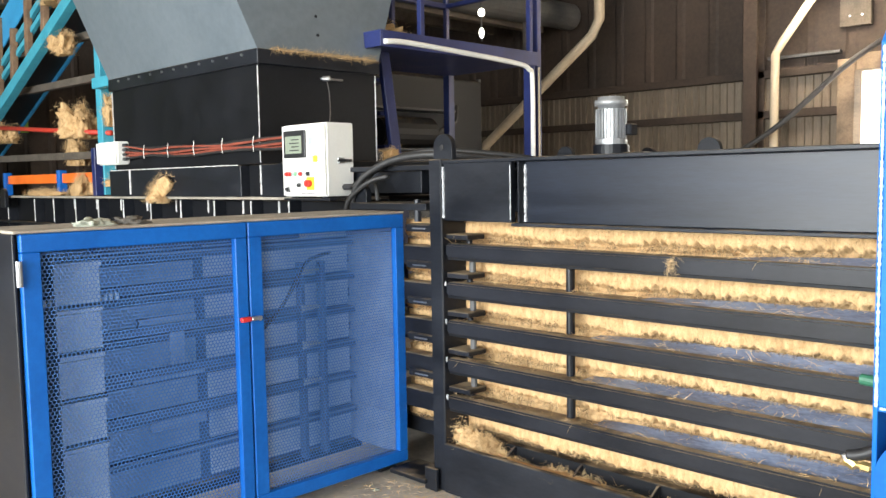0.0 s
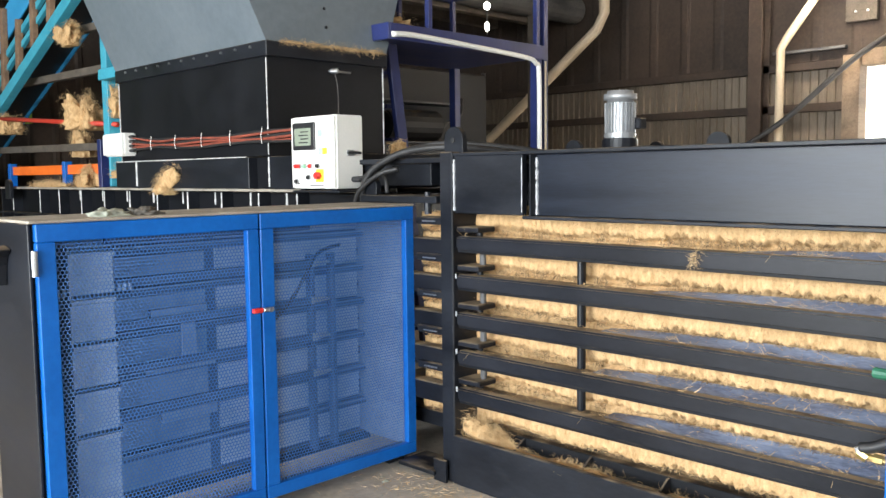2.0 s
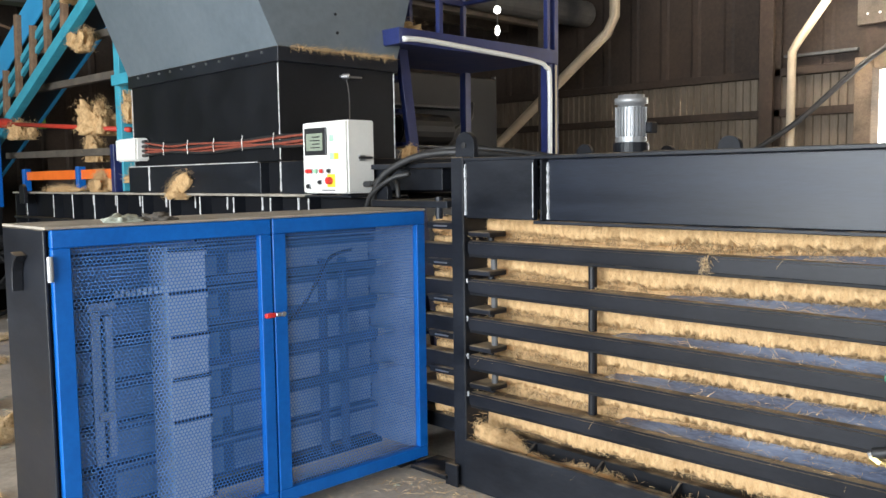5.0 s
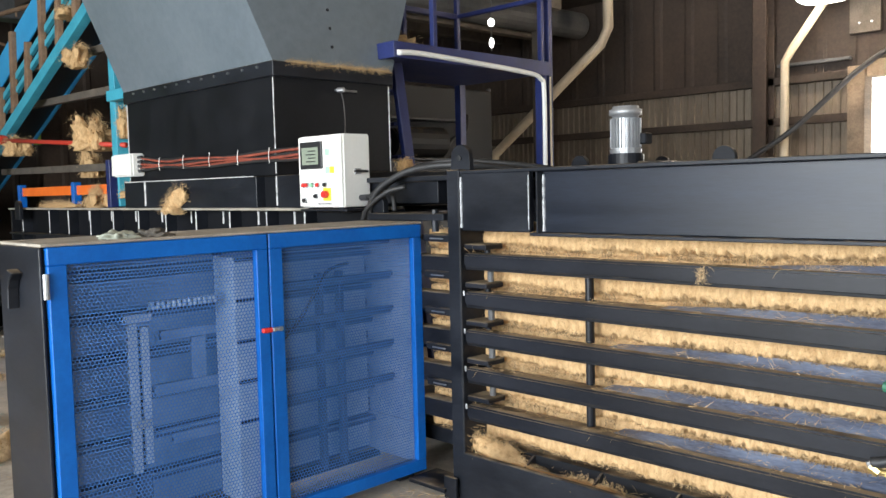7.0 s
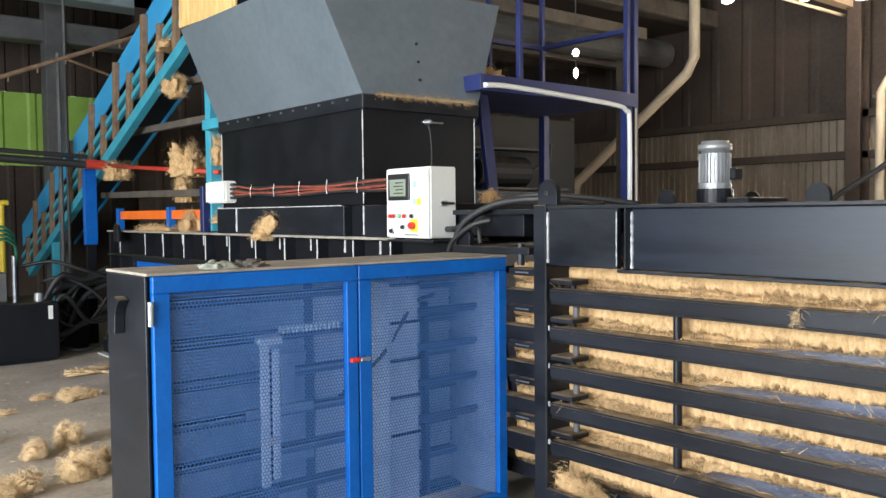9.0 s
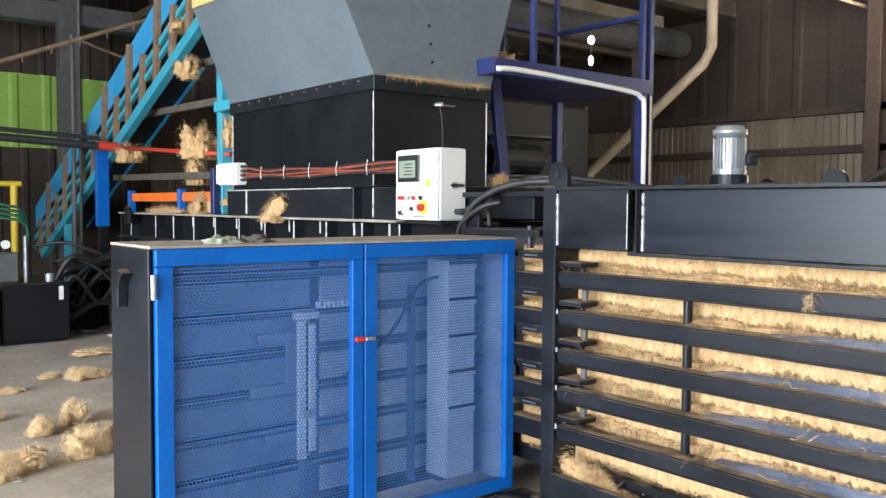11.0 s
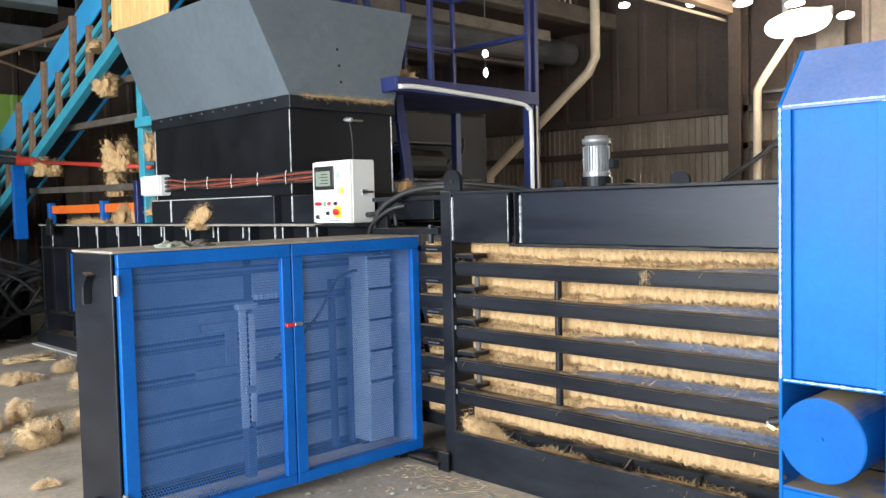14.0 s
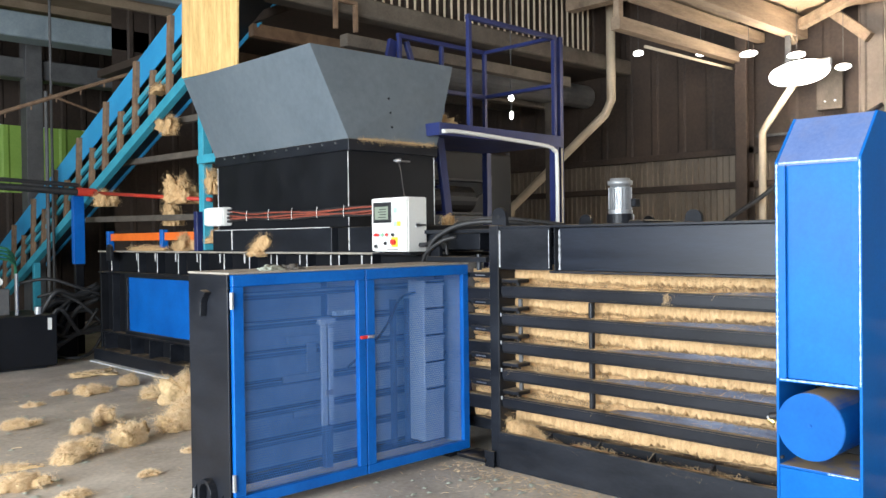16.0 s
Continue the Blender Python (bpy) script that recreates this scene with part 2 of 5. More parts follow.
def merge(bm, own):
    if bm is None:
        return own
    me = bpy.data.meshes.new("tmp")
    own.to_mesh(me)
    own.free()
    bm.from_mesh(me)
    bpy.data.meshes.remove(me)
    return bm


def cyl(a, b, r, seg=16, bm=None, r2=None, bevel=0.0):
    a, b = Vector(a), Vector(b)
    own = bmesh.new()
    bmesh.ops.create_cone(own, cap_ends=True, segments=seg, radius1=r, radius2=r if r2 is None else r2, depth=(b - a).length)
    if bevel:
        rim = [e for e in own.edges if any(len(f.verts) > 4 for f in e.link_faces)]
        bmesh.ops.bevel(own, geom=rim, offset=bevel, segments=2, affect="EDGES")
    m = Matrix.Translation((a + b) / 2) @ (b - a).to_track_quat("Z", "Y").to_matrix().to_4x4()
    bmesh.ops.transform(own, matrix=m, verts=own.verts)
    return merge(bm, own)


def tube(points, r, seg=8, bm=None):
    """A round pipe, hose or cable along points."""
    bm = bm or bmesh.new()
    pts = [Vector(p) for p in points]
    rings = []
    side = None
    for i, p in enumerate(pts):
        d = (pts[min(i + 1, len(pts) - 1)] - pts[max(i - 1, 0)]).normalized()
        if side is None:
            side = d.orthogonal().normalized()
        side = (side - d * side.dot(d)).normalized()
        up = d.cross(side)
        rings.append([bm.verts.new(p + r * (math.cos(2 * math.pi * k / seg) * side + math.sin(2 * math.pi * k / seg) * up)) for k in range(seg)])
    for A, B in zip(rings, rings[1:]):
        for k in range(seg):
            bm.faces.new((A[k], A[(k + 1) % seg], B[(k + 1) % seg], B[k]))
    bm.faces.new(rings[0][::-1])
    bm.faces.new(rings[-1])
    return bm


def arc(points, n=8):
    """Smooth points through the given ones (Catmull-Rom)."""
    p = [Vector(q) for q in points]
    p = [2 * p[0] - p[1]] + p + [2 * p[-1] - p[-2]]
    out = []
    for i in range(1, len(p) - 2):
        for k in range(n):
            t = k / n
            out.append(0.5 * (2 * p[i] + (p[i + 1] - p[i - 1]) * t + (2 * p[i - 1] - 5 * p[i] + 4 * p[i + 1] - p[i + 2]) * t * t + (3 * p[i] - p[i - 1] - 3 * p[i + 1] + p[i + 2]) * t ** 3))
    return out + [p[-2]]


def beam(a, b, w, h, bm=None, up=(0, 0, 1), bevel=0.004):
    """A square bar from a to b, w wide and h high."""
    a, b = Vector(a), Vector(b)
    d = (b - a)
    own = box(-w / 2, w / 2, -h / 2, h / 2, 0, d.length, bevel)
    z = d.normalized()
    x = z.cross(Vector(up)).normalized()
    y = x.cross(z)
    m = Matrix((x, -y, z)).transposed().to_4x4()
    bmesh.ops.transform(own, matrix=Matrix.Translation(a) @ m, verts=own.verts)
    return merge(bm, own)


def plate(outline, axis, lo, hi, bevel=0.003, bm=None):
    """An outline of 2D points, made thick along an axis: for 'x' the points are (y, z), for 'y' (x, z), for 'z' (x, y)."""
    own = bmesh.new()

    def at(p, v):
        return {"x": (v, p[0], p[1]), "y": (p[0], v, p[1]), "z": (p[0], p[1], v)}[axis]
    A = [own.verts.new(at(p, lo)) for p in outline]
    B = [own.verts.new(at(p, hi)) for p in outline]
    own.faces.new(A)
    own.faces.new(B[::-1])
    for i in range(len(A)):
        j = (i + 1) % len(A)
        own.faces.new((A[i], A[j], B[j], B[i]))
    bmesh.ops.recalc_face_normals(own, faces=own.faces)
    if bevel:
        bmesh.ops.bevel(own, geom=own.edges[:], offset=bevel, segments=1, affect="EDGES")
    return merge(bm, own)


def lug_outline(y, z, w, h, n=10):
    """A lifting eye: straight sides with a round head."""
    r = w / 2
    return [(y - r, z), (y + r, z)] + [(y + r * math.cos(math.pi * k / n), z + h - r + r * math.sin(math.pi * k / n)) for k in range(n + 1)]


def bead(a, b, r, bm=None, wobble=0.35, step=0.012):
    """A lumpy weld bead."""
    a, b = Vector(a), Vector(b)
    n = max(3, int((b - a).length / step))
    d = (b - a).normalized()
    side = d.orthogonal().normalized()
    up = d.cross(side)
    bm = bm or bmesh.new()
    rings = []
    for i in range(n + 1):
        q = r * (1 + wobble * (random.random() - 0.5) * 2)
        p = a.lerp(b, i / n)
        rings.append([bm.verts.new(p + q * (math.cos(k * math.pi / 3) * side + math.sin(k * math.pi / 3) * up)) for k in range(6)])
    for A, B in zip(rings, rings[1:]):
        for k in range(6):
            bm.faces.new((A[k], A[(k + 1) % 6], B[(k + 1) % 6], B[k]))
    return bm


def raw_mesh(name, verts, faces, material, smooth=False):
    me = bpy.data.meshes.new(name)
    me.from_pydata(verts, [], faces)
    me.materials.append(material)
    if smooth:
        for p in me.polygons:
            p.use_smooth = True
    return me


def strand_data(roots, rng, length, width, lean, droop=0.5, seg=3):
    """Thin curved ribbons growing from root points; lean gives the general way of each."""
    verts, faces = [], []
    for p, way in zip(roots, lean):
        d = np.array(way) + rng.normal(0, 0.55, 3)
        d /= np.linalg.norm(d) + 1e-9
        curl = rng.normal(0, 0.8, 3)
        ln = length * rng.uniform(0.35, 1.3)
        s = np.cross(d, rng.normal(0, 1, 3))
        s = s / (np.linalg.norm(s) + 1e-9) * width * rng.uniform(0.6, 1.3)
        q = np.array(p, float)
        base = len(verts)
        for k in range(seg + 1):
            w = 1 - 0.6 * k / seg
            verts.append(tuple(q - s * w))
            verts.append(tuple(q + s * w))
            d = d + curl * 0.45 + np.array((0, 0, -droop * 0.5))
            d /= np.linalg.norm(d)
            q = q + d * ln / seg
        for k in range(seg):
            a = base + 2 * k
            faces.append((a, a + 1, a + 3, a + 2))
    return verts, faces


def corrugated(axis, at, lo, hi, z0, z1, pitch, depth, out):
    """A sheet with trapezoid ribs: 'x' lies in a plane x = at and runs along y, 'y' lies in y = at and runs along x."""
    verts, faces = [], []
    n = int((hi - lo) / pitch)
    prof = []
    for i in range(n + 1):
        s = lo + i * pitch
        for f, d in ((0.0, 0.0), (0.68, 0.0), (0.76, 1.0), (0.92, 1.0)):
            if s + f * pitch <= hi:
                prof.append((s + f * pitch, d * depth * out))
    prof.append((hi, 0.0))
    for s, d in prof:
        for z in (z0, z1):
            verts.append((at + d, s, z) if axis == "x" else (s, at + d, z))
    for i in range(len(prof) - 1):
        faces.append((2 * i, 2 * i + 2, 2 * i + 3, 2 * i + 1))
    return verts, faces


# ---- the hall ----
def setting(name, bm, material, label="", kind="structure"):
    ob = new(name, finish(name, bm, material))
    return tagged(ob, label, "", "", kind)


def build_hall():
    # floor: a fine uneven sheet of concrete, wide enough to reach under all the walls
    verts, faces = [], []
    nx, ny = 96, 130
    for j in range(ny + 1):
        for i in range(nx + 1):
            x, y = -8.4 + 20.4 * i / nx, -9.4 + 27 * j / ny
            verts.append((x, y, 0.010 * (noise.noise(Vector((x * 0.8, y * 0.8, 3))) - 0.6)))
    for j in range(ny):
        for i in range(nx):
            a = j * (nx + 1) + i
            faces.append((a, a + 1, a + nx + 2, a + nx + 1))
    tagged(new("floor", raw_mesh("floor", verts, faces, CONCRETE, True)), "dusty grey-brown concrete floor strewn with fibre", "floor", "", "structure")
    yard = bmesh.new()
    for x0, x1, y0, y1 in ((-200, 200, -200, -9.4), (-200, 200, 17.6, 200), (-200, -8.4, -9.4, 17.6), (12, 200, -9.4, 17.6)):
        yard.faces.new([yard.verts.new(p) for p in ((x0, y0, -0.03), (x1, y0, -0.03), (x1, y1, -0.03), (x0, y1, -0.03))])
    setting("ground", yard, CONCRETE, "pale yard outside the hall")

    # wall behind the press: corrugated sheets on rails, with a doorway of daylight
    east = thing("wall_east", (11.0, 5.0, 0), "brown corrugated sheet wall on steel rails", "wall", "", "structure")
    for name, lo, hi, z0, z1, m, pitch in (("sheet", 4.0, 17.0, 0, 2.95, SHEETTAN, 0.105), ("sheet", 4.95, 17.0, 2.95, 5.8, SHEETBROWN, 0.5),
                                           ("sheet", 3.62, 4.95, 2.95, 4.1, SHEETBROWN, 0.5), ("sheet", -9.0, 3.62, 2.95, 5.8, WALLPLAIN, 0.3),
                                           ("sheet", 3.62, 4.95, 4.1, 5.8, SHEETBROWN, 0.5), ("sheet", -9.0, 2.6, 0, 2.95, SHEETTAN, 0.155)):
        v, f = corrugated("x", 11.0, lo, hi, z0, z1, pitch, 0.014 if m is SHEETBROWN else 0.028, -1)
        ob = new(name, raw_mesh(name, [(a - 11.0, b - 5.0, c) for a, b, c in v], f, m))
        ob.parent = east
    for z in (2.40, 2.92):
        part("rail", box(10.86, 10.99, 4.06, 17, z - 0.05, z + 0.05), SHEETBROWN, east)
    part("rail", box(10.9, 10.98, 4.15, 5.06, 3.10, 3.14), GREYSTEEL, east, "grey rail beside the doorway")
    part("door_post", box(10.8, 11.06, 3.94, 4.14, 0, 3.0), TIMBER, east, "brown timber door post")
    part("lintel", box(10.85, 11.05, 2.5, 3.935, 2.86, 3.06), TIMBER, east)
    part("panel", box(10.9, 10.97, 3.80, 4.16, 3.40, 4.0), DUSTYBEAM, east, "pale patch sheet with rivets")
    for y in (3.9, 4.04):
        part("rivet", cyl((10.9, y, 3.52), (10.885, y, 3.52), 0.014, 8), STEEL, east)
    st = thing("steel_column", (10.75, 5.15, 0), "dark rolled-steel column beside the sheet wall", "column", "", "structure")
    part("flange", box(10.62, 10.64, 5.08, 5.26, 0, 5.8), SHEETBROWN, st)
    part("web", box(10.64, 10.86, 5.16, 5.18, 0, 5.8), SHEETBROWN, st)
    part("flange", box(10.86, 10.88, 5.08, 5.26, 0, 5.8), SHEETBROWN, st)
    # daylight seen outside the doorway and the gap under the eaves
    b = bmesh.new()
    for y0, y1, z0, z1 in ((2.0, 4.5, 0, 3.2),):
        b.faces.new([b.verts.new(p) for p in ((11.6, y0, z0), (11.6, y1, z0), (11.6, y1, z1), (11.6, y0, z1))])
    setting("backdrop", b, DAYGLOW, "bright daylight outside the hall")

    # far end wall: green sheets below, dark brown above
    north = thing("wall_north", (2.0, 17.0, 0), "end wall of green sheets below and dark brown sheets above", "wall", "", "structure")
    for z0, z1, m, pitch in ((0, 2.64, SHEETBROWN, 0.45), (2.64, 3.96, SHEETGREEN, 0.55), (3.96, 5.8, SHEETBROWN, 0.4)):
        v, f = corrugated("y", 17.0, -8.0, 11.0, z0, z1, pitch, 0.03, -1)
        ob = new("sheet", raw_mesh("sheet", [(a - 2.0, b - 17.0, c) for a, b, c in v], f, m))
        ob.parent = north
    # a dark inner wall that closes the space behind the conveyor
    v, f = corrugated("y", 13.6, 4.7, 11.0, 0, 5.8, 0.4, 0.03, -1)
    tagged(new("wall_inner", raw_mesh("wall_inner", v, f, SHEETBROWN)), "dark brown sheet partition behind the conveyor", "wall", "", "structure")

    # plain walls round and behind the camera, with gates of daylight
    w = box(-8.3, -8.0, -9.3, -4.6, 0, 5.8, 0)
    box(-8.3, -8.0, 6.6, 17.3, 0, 5.8, 0, w)
    box(-8.3, -8.0, -4.6, 6.6, 4.95, 5.8, 0, w)
    setting("wall_west", w, WALLPLAIN, "plain wall with a wide open gate")
    w = box(-8.0, -3.2, -9.3, -9.0, 0, 5.8, 0)
    box(5.2, 11.2, -9.3, -9.0, 0, 5.8, 0, w)
    box(-3.2, 5.2, -9.3, -9.0, 4.85, 5.8, 0, w)
    setting("wall_south", w, WALLPLAIN, "plain wall with a wide open gate")

    # roof: boards on purlins on beams
    r = box(-8.3, 11.3, -9.3, 17.3, 5.8, 5.9, 0)
    for i in range(22):
        y = -8.6 + i * 1.16
        box(-8.0, 11.0, y, y + 0.09, 5.66, 5.8, 0.004, r)
    setting("ceiling", r, ROOFBOARD, "pale board roof on purlins")
    for y, z, h, wd in ((4.4, 4.46, 0.3, 0.2), (2.2, 4.75, 0.3, 0.2), (5.25, 4.22, 0.16, 0.14), (5.0, 4.52, 0.14, 0.12), (-1.4, 4.9, 0.3, 0.2), (-5.0, 4.9, 0.3, 0.2)):
        tagged(new("roof_beam", finish("roof_beam", beam((7.5 if y > 4 else -8.0, y, z + h / 2), (10.95, y, z + h / 2), wd, h), TIMBER)), "brown timber roof beam", "beam", "roof beams", "structure")
    for y, z in ((4.4, 4.76), (5.25, 4.38), (5.0, 4.66)):
        tagged(new("roof_hanger", finish("roof_hanger", box(7.52, 7.62, y - 0.04, y + 0.04, z, 5.8), TIMBER)), "brown timber hanger of a roof beam", "beam", "roof hangers", "structure")
    for x in (7.2, 9.4):
        tagged(new("roof_beam", finish("roof_beam", beam((x, -9.0, 5.35), (x, 7.4, 5.35), 0.2, 0.34), TIMBER)), "brown timber cross beam under the roof", "beam", "roof beams", "structure")
    for a, b2 in (((10.7, 4.4, 4.4), (9.5, 4.4, 5.3)), ((10.8, 3.4, 4.3), (10.8, 4.4, 5.2)), ((10.7, 4.3, 4.62), (9.6, 2.3, 4.9))):
        tagged(new("roof_brace", finish("roof_brace", beam(a, b2, 0.12, 0.14), TIMBER)), "brown timber brace between roof beams", "beam", "roof braces", "structure")

    # upper store on the right: ribbed front above a gutter
    up = thing("upper_store", (7.8, 7.5, 4.2), "ribbed upper store above a dusty gutter", "mezzanine", "", "structure")
    v, f = corrugated("y", 7.55, 4.9, 10.2, 4.62, 5.8, 0.2, 0.035, -1)
    ob = new("sheet", raw_mesh("sheet", [(a - 7.8, b - 7.5, c - 4.2) for a, b, c in v], f, SHEETBROWN))
    ob.parent = up
    batten = finish("batten", box(-0.013, 0.013, -0.012, 0.012, 0.0, 1.17, 0.003), CREAM)
    for k in range(38):
        ob = new("batten", batten)
        ob.location = (4.95 + 0.137 * k - 7.8, 7.495 - 7.5, 0.425)
        ob.parent = up
    part("panel", box(10.2, 10.95, 7.5, 7.56, 4.62, 5.8), SHEETBROWN, up, "plain brown end panel")
    part("gutter", box(3.9, 11.0, 7.32, 7.58, 4.38, 4.62, 0.02), DUSTYBEAM, up, "dusty dark gutter beam")
    part("floor_deck", box(4.4, 11.0, 7.58, 13.5, 4.42, 4.54), SHEETBROWN, up)
    for y in (8.6, 10.2, 12.0):
        part("joist", box(4.4, 11.0, y, y + 0.12, 4.26, 4.42), RUST, up)
    b = tube([(10.3, 7.25, 5.75), (10.3, 7.25, 3.87), (10.28, 7.36, 3.65), (10.2, 9.35, 2.17), (10.2, 9.4, 2.0), (10.2, 9.4, 0.0)], 0.075, 10)
    solo("downpipe", b, CREAM, "cream drain pipe with an elbow on the wall", "pipe", "", "structure", smooth=True)
    b = tube([(10.55, 4.22, 3.92), (10.55, 4.72, 3.25), (10.55, 4.80, 3.12), (10.55, 4.82, 0.0)], 0.052, 10)
    solo("downpipe", b, CREAM, "cream drain pipe bent under the eaves", "pipe", "", "structure", smooth=True)
    b = tube(arc([(10.2, 6.5, 0.05), (10.2, 6.0, 0.9), (10.2, 5.3, 1.75), (10.3, 4.6, 2.25), (10.6, 3.9, 2.95), (10.97, 3.3, 3.4)]), 0.034, 8)
    solo("hose", b, RUBBER, "black hose slung beside the doorway", "hose", smooth=True)
    b = tube([(8.3, 5.33, 4.137), (10.9, 5.33, 4.15)], 0.022, 8)
    solo("conduit", b, CREAM, "pale conduit under the roof beam", "pipe", "", "structure", smooth=True)
    # flood lamp under the eaves
    fl = thing("flood_lamp", (10.4, 4.3, 4.0), "lit white flood lamp under the eaves", "lamp")
    part("housing", box(10.49, 10.55, 3.8, 4.5, 3.9, 4.06, 0.02), ALU, fl)
    part("hanger", box(10.50, 10.54, 4.36, 4.44, 4.06, 4.46, 0.002), GREYSTEEL, fl)
    # two overlapping ellipsoids, drawn large so their shape takes in the lamp's glare
    part("lens", globe((10.38, 4.16, 3.885), (0.09, 0.40, 0.175)), LAMPGLOW, fl, "glowing ellipsoid", True)
    part("lens", globe((10.36, 4.34, 3.865), (0.09, 0.27, 0.15)), LAMPGLOW, fl, "glowing ellipsoid", True)
    # glowing ellipsoids on thin hangers stand in for daylight gaps under the roof
    for x, y, z, s in ((10.4, 6.79, 4.58, 0.11), (10.4, 5.69, 4.40, 0.09), (10.4, 4.93, 4.27, 0.17), (10.4, 4.23, 4.14, 0.16), (10.4, 3.6, 3.88, 0.13)):
        l2 = thing("eaves_glow", (x, y, z), "small glowing spot for daylight under the roof edge", "lamp", "eaves lamps")
        part("hanger", cyl((x, y, z + 0.05), (x, y, 5.8), 0.004, 5), GREYSTEEL, l2)
        part("lens", globe((x, y, z), (0.07, s * 0.8, 0.045)), LAMPGLOW, l2, "glowing ellipsoid", True)
    # low boarded roof between the beams on this side
    tagged(new("ceiling", finish("ceiling", low_roof(), ROOFBOARD)), "pale boards of the low side roof", "ceiling", "", "structure")


def globe(c, radii):
    b = bmesh.new()
    bmesh.ops.create_uvsphere(b, u_segments=24, v_segments=12, radius=1.0)
    for v in b.verts:
        v.co = Vector((c[0] + v.co.x * radii[0], c[1] + v.co.y * radii[1], c[2] + v.co.z * radii[2]))
    return b


def low_roof():
    b = bmesh.new()
    y = -8.9
    while y < 5.1:
        box(4.5, 10.97, y, y + 0.235, 4.80 + 0.006 * (int(y * 4) % 3), 4.83, 0.003, b)
        y += 0.24
    return b


# ---- the press ----
def liner(y0, y1, z):
    """A sloping liner strip that sinks away into the bar at its far end."""
    bm = bmesh.new()
    rings = []
    for y, h in ((y0, 1.0), (y1 - 0.75, 0.95), (y1 - 0.4, 0.7), (y1 - 0.15, 0.35), (y1, 0.02)):
        rings.append([bm.verts.new((x, y, z - 0.006 + e * h)) for x, e in ((3.142, -0.014), (3.142, -0.006), (3.232, 0.030), (3.240, -0.014))])
    for a, b in zip(rings, rings[1:]):
        for i in range(4):
            bm.faces.new((a[i], a[(i + 1) % 4], b[(i + 1) % 4], b[i]))
    bm.faces.new(rings[0])
    bm.faces.new(rings[-1])
    bmesh.ops.recalc_face_normals(bm, faces=bm.faces)
    return bm


BAR_TOPS = [1.306 - 0.1985 * i for i in range(5)]
BAR_H = 0.068
LEDGE = 0.215


def build_chamber():
    ch = thing("press_chamber", (3.6, 2.0, 0), "black steel baling chamber with side bars packed with fibre", "baler")
    y0, y1 = 0.3, 3.22
    # corner column with lifting eye
    c = box(3.04, 3.27, 3.22, 3.31, 0.0, 1.74, 0.006)
    part("column", c, BLACK, ch)
    eye = plate(lug_outline(3.265, 1.735, 0.135, 0.135), "x", 3.10, 3.135)
    col_eye = part("lifting_eye", eye, BLACK, ch)
    part("eye_hole", cyl((3.094, 3.265, 1.80), (3.0995, 3.265, 1.80), 0.014, 12), RUBBER, col_eye, "dark bored hole")
    # top girder: a proud end plate, a slot, then the recessed web
    part("end_plate", box(3.055, 3.09, 2.765, 3.218, 1.425, 1.722, 0.004), BLACK, ch)
    part("girder_web", box(3.095, 3.13, y0, 2.712, 1.425, 1.715, 0.003), GIRDER, ch)
    part("girder_stiffener", box(3.05, 3.20, 2.712, 2.722, 1.425, 1.715, 0.002), BLACK, ch)
    part("girder_back", box(3.16, 3.18, 2.722, 2.765, 1.425, 1.715, 0), BLACKMATT, ch)
    part("top_flange", box(3.045, 3.30, y0, 3.218, 1.716, 1.734, 0.003), BLACK, ch)
    part("bottom_flange", box(3.05, 3.30, y0, 2.765, 1.408, 1.424, 0.003), BLACK, ch, "dusty lower flange")
    part("roof_plate", box(3.30, 5.0, y0, 4.4, 1.69, 1.72, 0.003), BLACK, ch)
    part("back_wall", box(4.72, 4.78, y0, 4.4, 0.0, 1.69, 0.003), BLACK, ch)
    part("weld", bead((3.052, 3.214, 1.44), (3.052, 3.214, 1.70), 0.0065), WELD, ch, "bright weld bead")
    part("weld", bead((3.094, 2.708, 1.43), (3.094, 2.708, 1.70), 0.008), WELD, ch, "bright weld bead")
    part("weld", bead((3.052, 2.767, 1.44), (3.052, 2.767, 1.70), 0.003), WELD, ch)
    # side bars with the needle slots between them
    for k, z in enumerate(BAR_TOPS):
        bar = part("side_bar", box(3.056, 3.120, y0, 3.215, z - BAR_H, z, 0.009, seg=2), BARPAINT, ch)
        # thin black strip added for the shade just below the bar
        part("under_bar_shade", box(3.068, 3.119, y0, 3.21, z - BAR_H - 0.015, z - BAR_H - 0.001, 0.002), BLACKMATT, bar)
        part("back_strip", box(3.1205, 3.238, y0, 3.215, z - BAR_H - 0.012, z - 0.022 if k > 1 else z - 0.008, 0.004), BARPAINT, bar)
        part("side_bar", box(3.12, 3.20, 3.32, 4.25, z - BAR_H - 0.062, z - 0.024, 0.006), BARPAINT, ch)
        end = (1.72, 2.12, 2.38, 2.42, 2.36)[k]
        part("liner_strip", liner(y0, end, z), LINER, ch, "bare blue-grey steel liner strip")
        # small guide plate on the bar's end and a stud on it
        gp = part("guide_plate", box(3.065, 3.20, 3.065, 3.215, z + 0.022, z + 0.050, 0.005), BARPAINT, ch)
        part("stud", cyl((3.14, 3.12, z), (3.14, 3.12, z + 0.020), 0.016, 10), BLACK, gp)
        th = part("tooth", box(3.10, 3.21, 3.36, 3.56, z + 0.052, z + 0.092, 0.006), BLACK, ch)
        part("tooth_edge", box(3.09, 3.0995, 3.40, 3.50, z + 0.066, z + 0.074, 0.002), STEEL, th, "worn bright edge")
        if k:
            part("stud", cyl((3.14, 3.10, z + 0.052), (3.14, 3.10, z + 0.106), 0.017, 10), GREYSTEEL, ch, "short grey stud")
            part("upright_rod", cyl((3.15, 2.49, z), (3.15, 2.49, z + 0.106), 0.021, 12), BARPAINT, ch)
